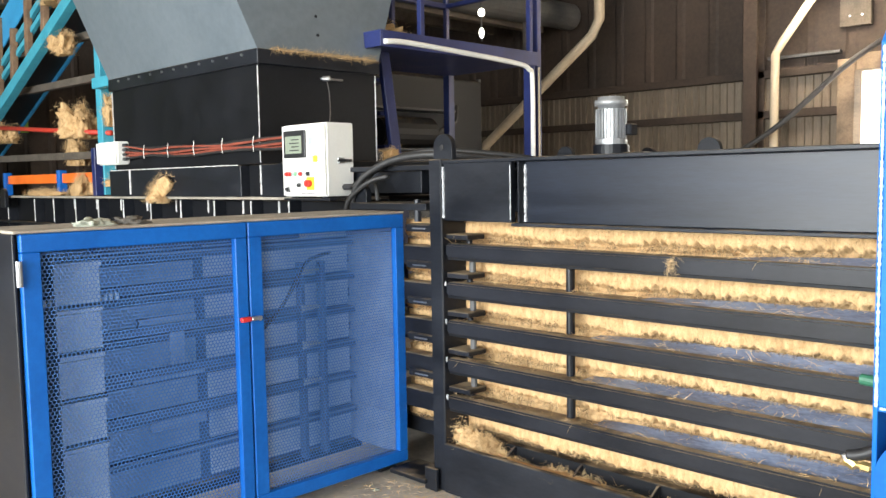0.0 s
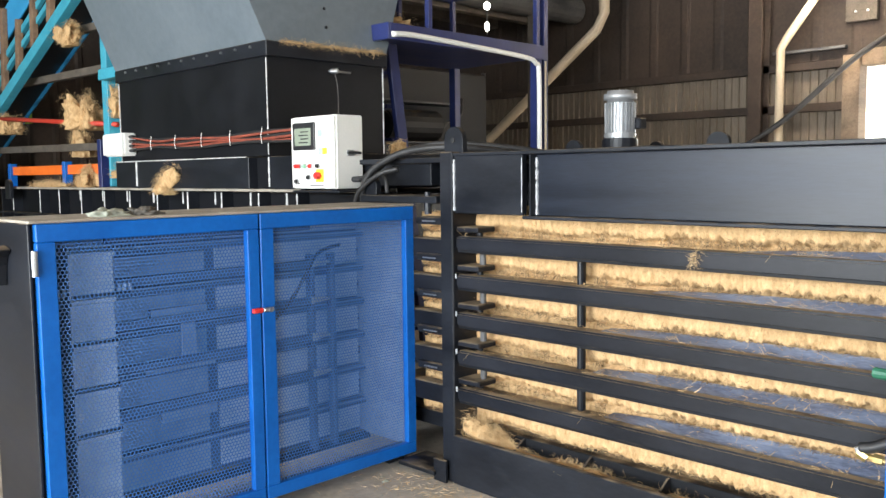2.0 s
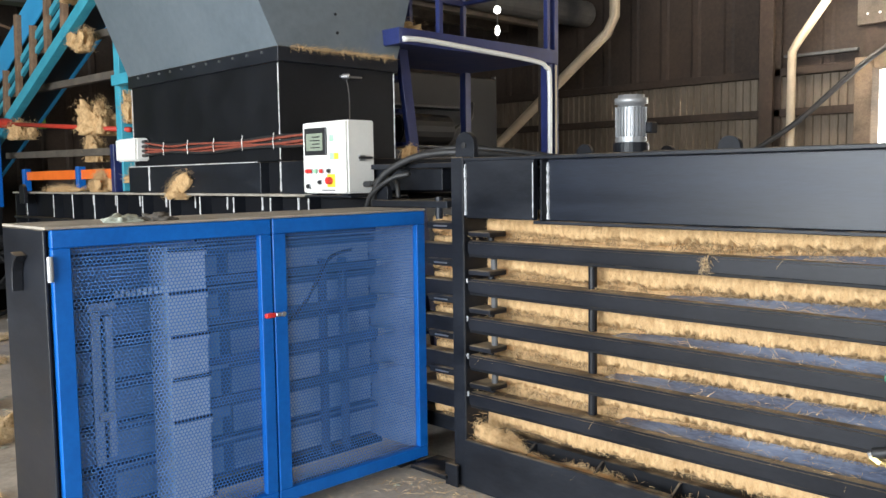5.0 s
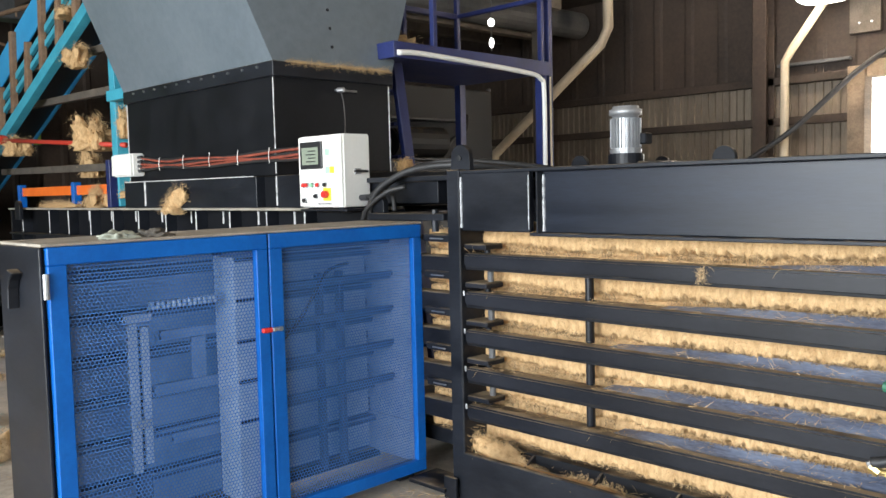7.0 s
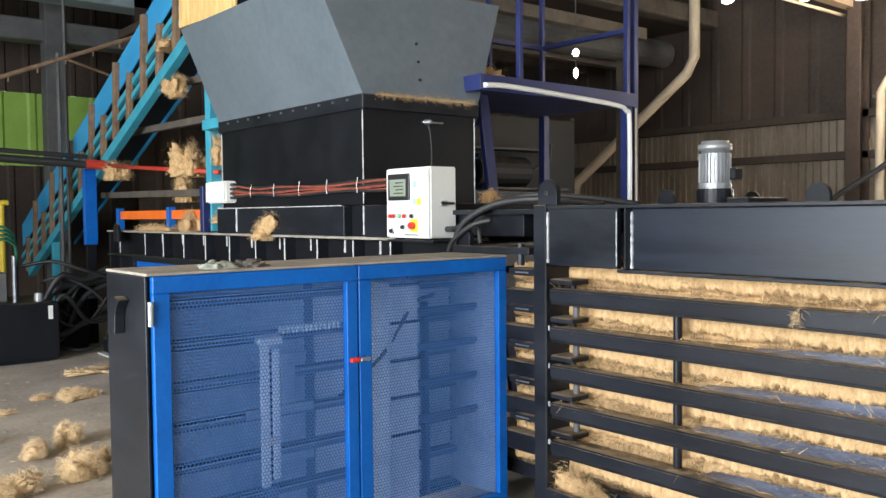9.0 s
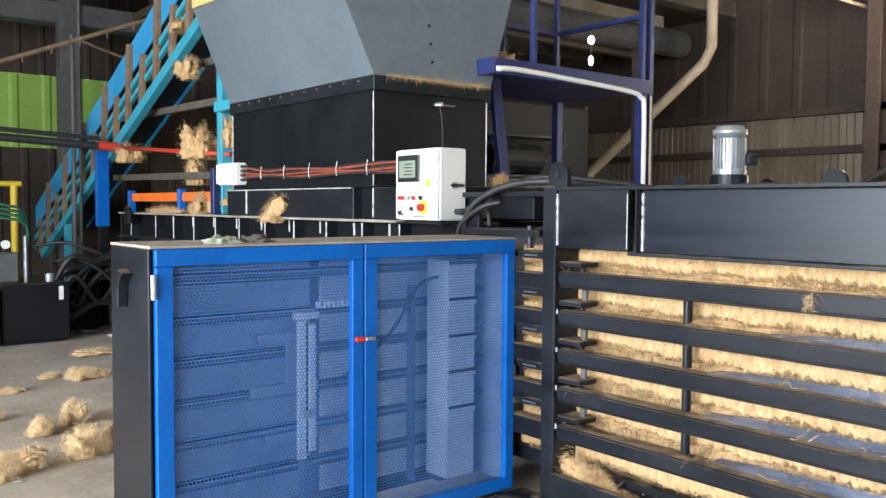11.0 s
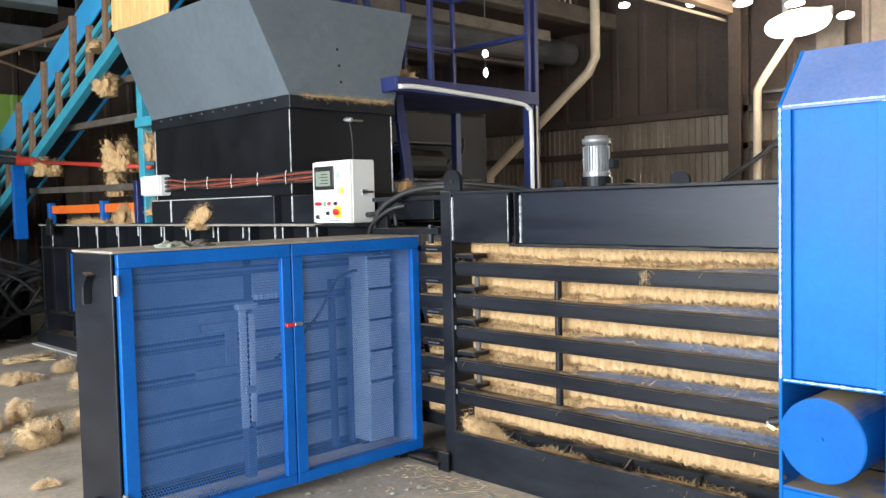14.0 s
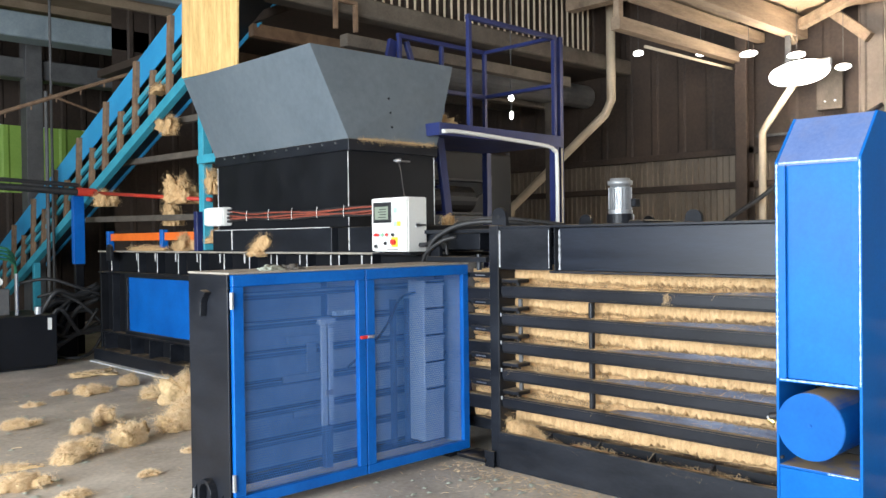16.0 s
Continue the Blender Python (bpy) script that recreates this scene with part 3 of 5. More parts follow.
            part("weld", bead((3.055, 3.212, z - 0.02), (3.055, 3.212, z + 0.006), 0.005), WELD, ch)
    # base: sole plate, ledge with gussets and the chamber floor's edge
    part("sole_plate", box(3.03, 3.06, y0, 3.22, 0.0, 0.262, 0.004), BLACK, ch)
    part("ledge", box(3.06, 3.235, y0, 3.22, LEDGE - 0.018, LEDGE, 0.003), DUSTTOP, ch, "ledge covered in fibre dust")
    part("floor_edge", box(3.19, 3.235, y0, 3.22, LEDGE, 0.287, 0.003), BLACKMATT, ch)
    part("chamber_floor", box(3.235, 4.72, y0, 4.4, 0.20, 0.285, 0.003), BLACK, ch)
    for i in range(7):
        y = 2.86 - 0.41 * i
        part("gusset", plate([(3.062, LEDGE), (3.19, LEDGE), (3.19, 0.282), (3.175, 0.282)], "y", y, y + 0.012, 0.001), BLACK, ch)
    part("bracket", box(2.98, 3.2, 3.32, 3.6, 0.03, 0.055, 0.004), BLACK, ch)
    part("bracket", box(3.0, 3.02, 3.25, 3.34, 0.0, 0.12, 0.003), BLACK, ch)
    # lifting eyes on the far edge
    for y, w, x in ((3.62, 0.13, 4.62), (3.16, 0.11, 4.9), (2.62, 0.15, 4.7)):
        part("lifting_eye", plate(lug_outline(y, 1.72, w, w * 0.95), "x", x, x + 0.035), BLACK, ch)
    # hydraulic fitting by the tower
    part("green_cap", cyl((3.02, 1.165, 0.925), (3.02, 1.10, 0.922), 0.02, 12, bevel=0.004), PIPEGREEN, ch, "green plastic port cap")
    f = cyl((2.90, 1.15, 0.662), (2.90, 0.985, 0.652), 0.009, 10)
    cyl((2.90, 1.165, 0.672), (2.90, 1.135, 0.655), 0.019, 8, f)
    ft = part("hose_fitting", f, BRASS, ch, "brass elbow fitting")
    part("nut", cyl((2.90, 1.115, 0.66), (2.90, 1.085, 0.658), 0.017, 6), BRASS, ft)
    part("nut", cyl((2.90, 1.165, 0.69), (2.90, 1.155, 0.665), 0.016, 6), STEEL, ft)
    part("hose", tube(arc([(2.90, 1.16, 0.685), (2.905, 1.11, 0.70), (2.92, 1.05, 0.74), (2.95, 1.0, 0.83), (3.0, 0.985, 0.95), (3.05, 0.99, 1.05)]), 0.02, 8), RUBBER, ch, "black hydraulic hose", True)


def smooth_noise(rng, shape, cells):
    """Random hills: a coarse random grid, drawn out smoothly to the shape."""
    g = rng.normal(0, 1, (cells[0] + 3, cells[1] + 3))
    u = np.linspace(0, cells[0], shape[0])
    v = np.linspace(0, cells[1], shape[1])
    i, j = u.astype(int), v.astype(int)
    a, b = (u - i)[:, None], (v - j)[None]
    a, b = a * a * (3 - 2 * a), b * b * (3 - 2 * b)
    return (g[i][:, j] * (1 - a) * (1 - b) + g[i + 1][:, j] * a * (1 - b) + g[i][:, j + 1] * (1 - a) * b + g[i + 1][:, j + 1] * a * b)


def build_bale():
    rng = np.random.default_rng(4)
    base = Vector((3.9, 2.0, 0.288))
    bale = thing("fibre_bale", base, "pressed bale of golden coconut fibre bulging between the bars", "bale")
    ya, yb, za, zb = 0.45, 3.64, 0.288, 1.418
    ny, nz = 760, 230
    Y = np.linspace(ya, yb, ny)
    Z = np.linspace(za, zb, nz)
    h = 0.0022 * smooth_noise(rng, (ny, nz), (60, 10)) + 0.0014 * smooth_noise(rng, (ny, nz), (420, 46)) + 0.0018 * smooth_noise(rng, (ny, nz), (700, 190))
    # pushed back behind each bar, bulging through each slot
    ragged = 0.022 + 0.012 * np.clip((2.6 - Y) / 1.4, 0, 1) + 0.010 * smooth_noise(rng, (ny, 2), (22, 1))[:, 0] + 0.005 * smooth_noise(rng, (ny, 2), (140, 1))[:, 0] + 0.006 * smooth_noise(rng, (ny, 2), (420, 1))[:, 0]
    X = np.full((ny, nz), 3.30)
    for i, z in enumerate(Z):
        low = max([0.288] + [t for t in BAR_TOPS if t <= z + 0.02])
        up = z - low
        edge = ragged + 0.005 * math.sin(low * 40)
        if any(t - BAR_H - 0.004 < z < t - 0.001 for t in BAR_TOPS):
            X[:, i] = np.where(Y > 3.3, 3.235, 3.262)
            continue
        over = 1 / (1 + np.exp(-(up - edge) / 0.004))
        X[:, i] = 3.295 - 0.075 * over * (1 - 0.22 * max(0, (up - 0.07) / 0.05) ** 2)
    X = X + h
    verts = [(X[i, j] - base.x, Y[i] - base.y, Z[j] - base.z) for i in range(ny) for j in range(nz)]
    faces = [(i * nz + j, i * nz + j + 1, (i + 1) * nz + j + 1, (i + 1) * nz + j) for i in range(ny - 1) for j in range(nz - 1)]
    ob = new("face", raw_mesh("face", verts, faces, FIBRE, True))
    ob.parent = bale
    part("core", box(3.31, 4.7, ya, yb, za, zb, 0.02), FIBRE, bale)
    # loose strands, bright over the faces; dark ones along the bars' upper edges paint the shade there
    slots = [t for t in BAR_TOPS] + [0.288]
    for name, n, m, ln, wd, lo, hi, lab in (("fuzz", 60000, STRAND, 0.024, 0.0007, 0.018, 0.122, "loose golden strands"), ("shade_fuzz", 9500, SHADESTRAND, 0.034, 0.0010, 0.002, 0.034, "dark strands for the shade under the bulging fibre")):
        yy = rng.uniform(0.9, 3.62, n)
        if name == "shade_fuzz":
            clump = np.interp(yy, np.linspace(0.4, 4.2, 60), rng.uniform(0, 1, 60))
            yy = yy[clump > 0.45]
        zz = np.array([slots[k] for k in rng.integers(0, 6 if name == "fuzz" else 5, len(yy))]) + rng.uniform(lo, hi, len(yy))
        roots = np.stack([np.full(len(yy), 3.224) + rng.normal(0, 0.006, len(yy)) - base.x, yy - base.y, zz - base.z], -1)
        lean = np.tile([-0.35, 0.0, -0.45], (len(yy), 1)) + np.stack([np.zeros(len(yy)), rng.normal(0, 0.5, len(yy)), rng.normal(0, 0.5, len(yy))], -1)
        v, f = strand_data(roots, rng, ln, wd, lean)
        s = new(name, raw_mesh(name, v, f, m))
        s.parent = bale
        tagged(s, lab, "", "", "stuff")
    # a knot of wire and fibre that hangs out over the top bar
    roots = rng.normal(0, 0.012, (110, 3)) * np.array((1, 0.8, 1.6)) + np.array((3.05 - base.x, 1.862 - base.y, 1.275 - base.z))
    v, f = strand_data(roots, rng, 0.035, 0.0011, rng.normal(0, 1, (110, 3)), 0.3)
    k = new("knot", raw_mesh("knot", v, f, STRAND))
    k.parent = bale
    tagged(k, "tangled knot of twine")
    return bale


def build_loose_fibre_on_bars():
    """Tufts and dust of fibre lying on the bars and the ledge."""
    rng = np.random.default_rng(9)
    n = 3000
    yy = rng.uniform(0.95, 3.2, n)
    keep = np.interp(yy, np.linspace(0.9, 3.3, 50), rng.uniform(0, 1, 50)) + 0.28 * (yy - 2.0) > 0.42
    yy = yy[keep]
    lev = rng.integers(0, 6, len(yy))
    zz = np.array(BAR_TOPS + [LEDGE + 0.002])[lev] + 0.003
    xx = rng.uniform(3.075, 3.225, len(yy))
    v, f = strand_data(np.stack([xx, yy, zz], -1), rng, 0.055, 0.001, np.stack([rng.normal(-0.2, 0.5, len(yy)), rng.normal(0, 1, len(yy)), np.full(len(yy), 0.5)], -1), 0.75)
    v = [(a, b, max(c, LEDGE + 0.002)) for a, b, c in v]
    tagged(new("loose_fibre", raw_mesh("loose_fibre", v, f, STRAND)), "loose golden fibre caught on the bars and ledge", "fibre", "", "stuff")
    # a slumped heap at the end of the ledge
    fibre_heap("fibre_tuft", (3.12, 3.0, LEDGE), (0.07, 0.21, 0.17), 900, 21, "golden fibre tuft slumped on the ledge by the column", shape=(((0, 0.62, 0.15), 0.42), ((0, 0.35, 0.0), 0.36), ((0, 0.0, -0.1), 0.26), ((0, -0.4, -0.15), 0.22), ((0, -0.8, -0.18), 0.18)))
    fibre_heap("fibre_tuft", (3.12, 2.5, LEDGE), (0.065, 0.34, 0.03), 260, 22, "low drift of golden fibre on the ledge")
    fibre_heap("fibre_tuft", (3.12, 1.6, LEDGE), (0.065, 0.45, 0.028), 260, 23, "low drift of golden fibre on the ledge")


def fibre_heap(name, at, size, strands, seed, label, group="fibre tufts", width=0.0011, shape=None):
    """A loose tuft of coir: a few uneven lobes hidden under a dense coat of fine curled strands."""
    rng = np.random.default_rng(seed)
    t = thing(name, at, label, "fibre", group)
    bm, roots, lean = bmesh.new(), [], []
    lobes = [(Vector((0, 0, 0.1)), 0.5)] + [(Vector((rng.uniform(-0.85, 0.85), rng.uniform(-0.85, 0.85), rng.uniform(-0.15, 0.3))), rng.uniform(0.24, 0.46)) for _ in range(9)]
    if shape:
        lobes = [(Vector(c), s) for c, s in shape]
    bmesh.ops.create_icosphere(bm, subdivisions=5 if max(size) > 0.15 else 4, radius=1.0)
    off = Vector((seed, 0, 0))
    for v in bm.verts:
        d = v.co.normalized()
        k = 0.16 if shape else 0.3
        for c, s in lobes:
            q = c.dot(d) ** 2 - c.length_squared + s * s
            if q > 0:
                k = max(k, c.dot(d) + math.sqrt(q))
        k *= 1 + 0.28 * noise.noise(d * 3.4 + off) + 0.2 * noise.noise(d * 8 + off) + 0.12 * noise.noise(d * 19 + off) + 0.07 * noise.noise(d * 43 + off)
        v.co = Vector((d.x * k * size[0], d.y * k * size[1], max((d.z * k + 0.25) * size[2], 0.0)))
        if v.co.z > 0.001:
            roots.append(tuple(v.co))
            lean.append(tuple(d * 0.55 + Vector(rng.normal(0, 0.75, 3))))
    pale = group == "fibre heaps"
    for v in bm.verts:
        v.co *= 0.9
    me = finish("core", bm, HEAPFIBRE if pale else FIBRE, True)
    c = new("core", me)
    c.parent = t
    count = int(strands * 7)
    pick = rng.integers(0, len(roots), count)
    jit = rng.normal(0, 0.012, (count, 3)) * min(1.0, max(size) / 0.2)
    ln = (0.22 if pale else 0.24) * min(max(size), 0.2) if size[2] > 0.05 else 0.03
    v, f = strand_data([np.array(roots[i]) + jit[k] for k, i in enumerate(pick)], rng, ln, width, [lean[i] for i in pick], 0.55, 3)
    v = [(a, b, max(e, 0.0)) for a, b, e in v]
    s = new("fuzz", raw_mesh("fuzz", v, f, HEAPSTRAND if pale else STRAND))
    s.parent = t
    tagged(s, "", "", "", "stuff")
    return t


def build_tower():
    tw = thing("twister_tower", (3.0, 0.78, 0), "bright blue painted steel tower beside the chamber", "machine tower")
    y0, y1, x0 = 0.578, 0.982, 2.585
    x1 = 3.7
    # side cheeks with the sloped head
    side = [(x0, 0.0), (x0, 2.005), (2.80, 2.235), (x1, 2.235), (x1, 0.0)]
    part("cheek", plate(side, "y", y1 - 0.014, y1, 0.002), TOWERBLUE, tw)
    part("cheek", plate(side, "y", y0, y0 + 0.014, 0.002), TOWERBLUE, tw)
    head = plate([(x0 + 0.004, 1.985), (x0 + 0.004, 2.003), (2.802, 2.232), (x1, 2.232), (x1, 2.215), (2.81, 2.215)], "y", y0 + 0.014, y1 - 0.014, 0)
    part("head_plate", head, HEADBLUE, tw, "lightly dusty sloped blue head, sky reflection in its colour")
    part("front_panel", box(x0 + 0.022, x0 + 0.030, y0 + 0.014, y1 - 0.014, 0.952, 1.986, 0.001), TOWERBLUE, tw, "recessed blue panel")
    part("flange", box(x0 + 0.001, x0 + 0.010, y1 - 0.050, y1 - 0.0145, 0.952, 1.984, 0.001), TOWERBLUE, tw)
    part("flange", box(x0 + 0.001, x0 + 0.010, y0 + 0.0145, y0 + 0.045, 0.952, 1.984, 0.001), TOWERBLUE, tw)
    part("lintel", box(x0 + 0.002, x0 + 0.05, y0 + 0.014, y1 - 0.014, 0.936, 0.950, 0.002), TOWERBLUE, tw)
    part("lower_panel", box(x0 + 0.004, x0 + 0.016, y0 + 0.014, y1 - 0.014, 0.0, 0.515, 0.002), TOWERBLUE, tw)
    part("shelf", box(x0 + 0.002, 3.0, y0 + 0.014, y1 - 0.014, 0.517, 0.530, 0.002), TOWERDUSTY, tw, "dusty shelf under the drum")
    part("recess_back", box(3.02, 3.04, y0 + 0.014, y1 - 0.014, 0.53, 0.936, 0), BLACKMATT, tw)
    dr = part("drum", cyl((2.555, 0.806, 0.738), (2.98, 0.806, 0.738), 0.161, 48, bevel=0.004), TOWERDUSTY, tw, "round blue drum end")
    part("hub", cyl((2.549, 0.806, 0.745), (2.555, 0.806, 0.745), 0.008, 12), BLUE, dr)
    for a, b, r in (((x0 - 0.002, y1 - 0.010, 0.95), (x0 - 0.002, y1 - 0.010, 1.995), 0.007), ((x0 + 0.001, y0 + 0.02, 0.946), (x0 + 0.001, y1 - 0.02, 0.946), 0.008),
                    ((x0 + 0.002, y0 + 0.02, 1.998), (x0 + 0.002, y1 - 0.02, 1.998), 0.006), ((x0 - 0.001, y0 + 0.008, 0.95), (x0 - 0.001, y0 + 0.008, 1.99), 0.005),
                    ((x0 + 0.001, y0 + 0.02, 0.522), (x0 + 0.001, y0 + 0.16, 0.522), 0.006)):
        part("highlit_weld", bead(a, b, r * 0.6, None, 0.5, 0.007), WELDSHINE, tw, "weld edge with the highlight in its colour")
    part("bolt", cyl((x0 - 0.006, 0.955, 0.565), (x0 + 0.01, 0.955, 0.565), 0.009, 6), BLACK, tw)


def build_motor():
    mo = thing("electric_motor", (4.5, 3.17, 1.72), "silver finned upright electric motor on the press roof", "motor")
    x, y = 4.5, 3.17
    part("base", box(x - 0.17, x + 0.17, y - 0.17, y + 0.17, 1.722, 1.745, 0.006), BLACK, mo)
    part("flange", cyl((x, y, 1.745), (x, y, 1.835), 0.112, 28, bevel=0.008), BLACK, mo)
    part("end_shield", cyl((x, y, 1.836), (x, y, 1.868), 0.099, 28, bevel=0.006), ALU, mo)
    part("body", cyl((x, y, 1.868), (x, y, 2.055), 0.078, 28), ALU, mo)
    for k in range(26):
        a = 2 * math.pi * k / 26
        own = box(0.074, 0.096, -0.0028, 0.0028, 1.87, 2.052, 0)
        bmesh.ops.transform(own, matrix=Matrix.Translation((x, y, 0)) @ Matrix.Rotation(a, 4, "Z"), verts=own.verts)
        part("fin", own, ALU, mo)
    part("fan_cowl", cyl((x, y, 2.053), (x, y, 2.128), 0.102, 28, bevel=0.02), ALU, mo, "smooth silver fan cowl", True)
    part("terminal_box", box(x + 0.02, x + 0.10, y - 0.13, y - 0.07, 1.89, 1.96, 0.008), BLACK, mo)
    b = box(4.35, 4.8, 2.85, 3.0, 1.722, 1.78, 0.01)
    solo("valve_block", b, BLACK, "low black valve block on the press roof", "valve")


# ---- the needle cabinet ----
def perforated(x0, x1, y, z0, z1, pitch, hole):
    """A sheet punched with six-sided holes."""
    verts, faces = [], []
    R = pitch / math.sqrt(3)
    r = R * hole
    rows = int((z1 - z0) / (1.5 * R))
    cols = int((x1 - x0) / pitch)
    sx, sz = (x1 - x0) / (cols + 0.5), (z1 - z0) / rows
    for j in range(rows):
        for i in range(cols):
            cx = x0 + sx * (i + 0.5 + 0.5 * (j % 2))
            cz = z0 + sz * (j + 0.5)
            b = len(verts)
            for q in (R * 1.0, r):
                for k in range(6):
                    a = math.pi / 6 + k * math.pi / 3
                    verts.append((cx + q * math.cos(a) * sx / pitch, y, cz + q * math.sin(a) * sz / (1.5 * R)))
            for k in range(6):
                m = (k + 1) % 6
                faces.append((b + k, b + m, b + 6 + m, b + 6 + k))
    return verts, faces


def build_cabinet():
    cab = thing("needle_cabinet", (2.12, 3.85, 0), "black needle cabinet with two closed blue perforated doors", "machine cabinet")
    x0, x1, y0, y1, z0, z1 = 1.10, 3.13, 3.64, 4.09, 0.06, 1.448
    part("side_panel", box(x0, x0 + 0.012, y0 - 0.02, y1, 0.03, z1 + 0.005, 0.003), BLACK, cab)
    part("front_strip", box(x0 + 0.012, x0 + 0.06, y0, y0 + 0.012, z0, z1 - 0.004, 0.002), BLACKMATT, cab)
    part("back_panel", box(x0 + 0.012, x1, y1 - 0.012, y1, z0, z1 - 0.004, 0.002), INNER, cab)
    part("top_sheet", box(x0, x1, y0 - 0.040, y1 + 0.006, z1 + 0.006, z1 + 0.018, 0.003), DUSTTOP, cab, "top sheet under a layer of dust")
    part("bottom_frame", box(x0 + 0.012, x1, y0 + 0.012, y0 + 0.07, z0, z0 + 0.05, 0.003), BLACK, cab)
    part("bottom_frame", box(x0 + 0.012, x1, y1 - 0.08, y1 - 0.012, z0, z0 + 0.05, 0.003), BLACK, cab)
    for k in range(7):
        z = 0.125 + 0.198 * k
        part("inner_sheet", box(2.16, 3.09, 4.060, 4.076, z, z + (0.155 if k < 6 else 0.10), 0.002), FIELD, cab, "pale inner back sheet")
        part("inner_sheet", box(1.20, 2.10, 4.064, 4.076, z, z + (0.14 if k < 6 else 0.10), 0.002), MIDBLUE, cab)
    # fixed guide blocks behind the first door
    for z, xa, xb in ((0.44, 1.80, 2.10), (0.69, 1.72, 2.10), (0.95, 1.76, 2.06)):
        part("guide_block", box(xa, xb, 3.98, 4.0, z, z + 0.05, 0.004), MIDBLUE, cab)
    part("guide_stem", box(1.92, 2.0, 3.985, 4.0, 0.74, 0.949, 0.004), MIDBLUE, cab)
    for z in [0.10] + [t - BAR_H - 0.03 for t in BAR_TOPS]:
        part("end_strip", box(3.095, 3.11, 3.625, 4.075, z, z + (0.23 if z < 0.2 else 0.148), 0.003), MIDBLUE, cab)
    part("end_sheet", box(3.1105, 3.118, 3.645, 4.075, 0.10, 1.44, 0.002), MIDBLUE, cab)
    part("end_strip", box(3.095, 3.11, 3.64, 4.075, 1.345, 1.44, 0.003), MIDBLUE, cab)
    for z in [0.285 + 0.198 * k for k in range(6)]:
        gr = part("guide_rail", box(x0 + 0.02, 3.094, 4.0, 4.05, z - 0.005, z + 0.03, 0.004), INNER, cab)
        part("rail_edge", box(x0 + 0.02, 3.094, 3.992, 3.999, z + 0.022, z + 0.030, 0.002), MIDBLUE, gr, "paler rail edge")
    for x in (2.66, 2.80):
        part("guide_post", box(x, x + 0.03, 3.93, 3.98, z0 + 0.05, 1.2, 0.004), INNER, cab)
    part("hose", tube(arc([(2.2, 3.9, 0.75), (2.4, 3.8, 0.95), (2.5, 3.75, 1.12), (2.62, 3.8, 1.22), (2.8, 3.85, 1.25)]), 0.010, 8), RUBBER, cab, "", True)
    z = 1.27
    hook = [(3.80, z + 0.075), (3.86, z + 0.09), (3.89, z + 0.06), (3.90, z), (3.89, z - 0.05), (3.865, z - 0.075), (3.862, z - 0.03), (3.858, z + 0.01), (3.84, z + 0.045)]
    part("hook", plate(hook, "x", x0 - 0.045, x0 - 0.001, 0.003), BLACK, cab, "curved black hook")
    # an arched lug over the foot plate
    ring = [(3.845 + r * math.cos(math.pi * k / 12), 0.115 + r * 1.15 * math.sin(math.pi * k / 12)) for r, ks in ((0.082, range(13)), (0.058, range(12, -1, -1))) for k in ks]
    part("arched_lug", plate([(ring[0][0], 0.031)] + ring[:13] + [(ring[12][0], 0.031), (ring[13][0], 0.031)] + ring[13:] + [(ring[25][0], 0.031)], "x", x0 - 0.05, x0 - 0.001, 0.002), BLACK, cab, "worn arched lug")
    part("foot", box(1.04, 1.12, 3.63, 3.70, 0.0, 0.03, 0.003), BLACK, cab)
    part("foot", box(1.04, 1.12, 3.96, 4.05, 0.0, 0.03, 0.003), BLACK, cab)
    part("foot", box(3.0, 3.12, 3.7, 3.8, 0.0, 0.06, 0.003), BLACK, cab)
    for y in (3.67, 4.0):
        part("anchor_bolt", cyl((1.07, y, 0.03), (1.07, y, 0.12), 0.011, 10), STEEL, cab)
        part("gusset", plate([(1.045, 0.03), (1.099, 0.03), (1.099, 0.14)], "y", y + 0.025, y + 0.035, 0.001), BLACK, cab)
    yf, yb = 3.598, 3.636
    for a, b in ((1.124, 2.127), (2.135, 3.122)):
        d = part("door", box(a, b, yf, yb, 1.380, 1.452, 0.004), BLUE, cab, "blue door with a perforated sheet")
        part("rail", box(a, b, yf, yb, 0.066, 0.13, 0.004), BLUE, d)
        part("stile", box(a, a + 0.074, yf, yb, 0.1305, 1.3795, 0.004), BLUE, d)
        part("stile", box(b - 0.062, b, yf, yb, 0.1305, 1.3795, 0.004), BLUE, d)
        v, f = perforated(a + 0.060, b - 0.060, 3.624, 0.128, 1.382, 0.0174, 0.77)
        base = world_base(d)
        me = raw_mesh("perforated_sheet", [(p - base.x, q - base.y, r - base.z) for p, q, r in v], f, MESHBLUE)
        s = new("perforated_sheet", me)
        s.parent = d
        s["label"] = "blue sheet with six-sided holes"
        for z in (0.22, 1.30):
            if a < 2:
                part("hinge", cyl((1.112, 3.590, z - 0.05), (1.112, 3.590, z + 0.05), 0.012, 10), ALU, d, "bright steel hinge")
    lt = part("latch", box(2.075, 2.128, 3.576, 3.598, 0.985, 1.008, 0.004), REDBUT, cab, "red latch handle with a steel keeper")
    part("keeper", box(2.129, 2.185, 3.573, 3.598, 0.988, 1.006, 0.003), STEEL, lt)
    part("pin", cyl((2.168, 3.568, 0.997), (2.168, 3.575, 0.997), 0.012, 10), STEEL, lt)


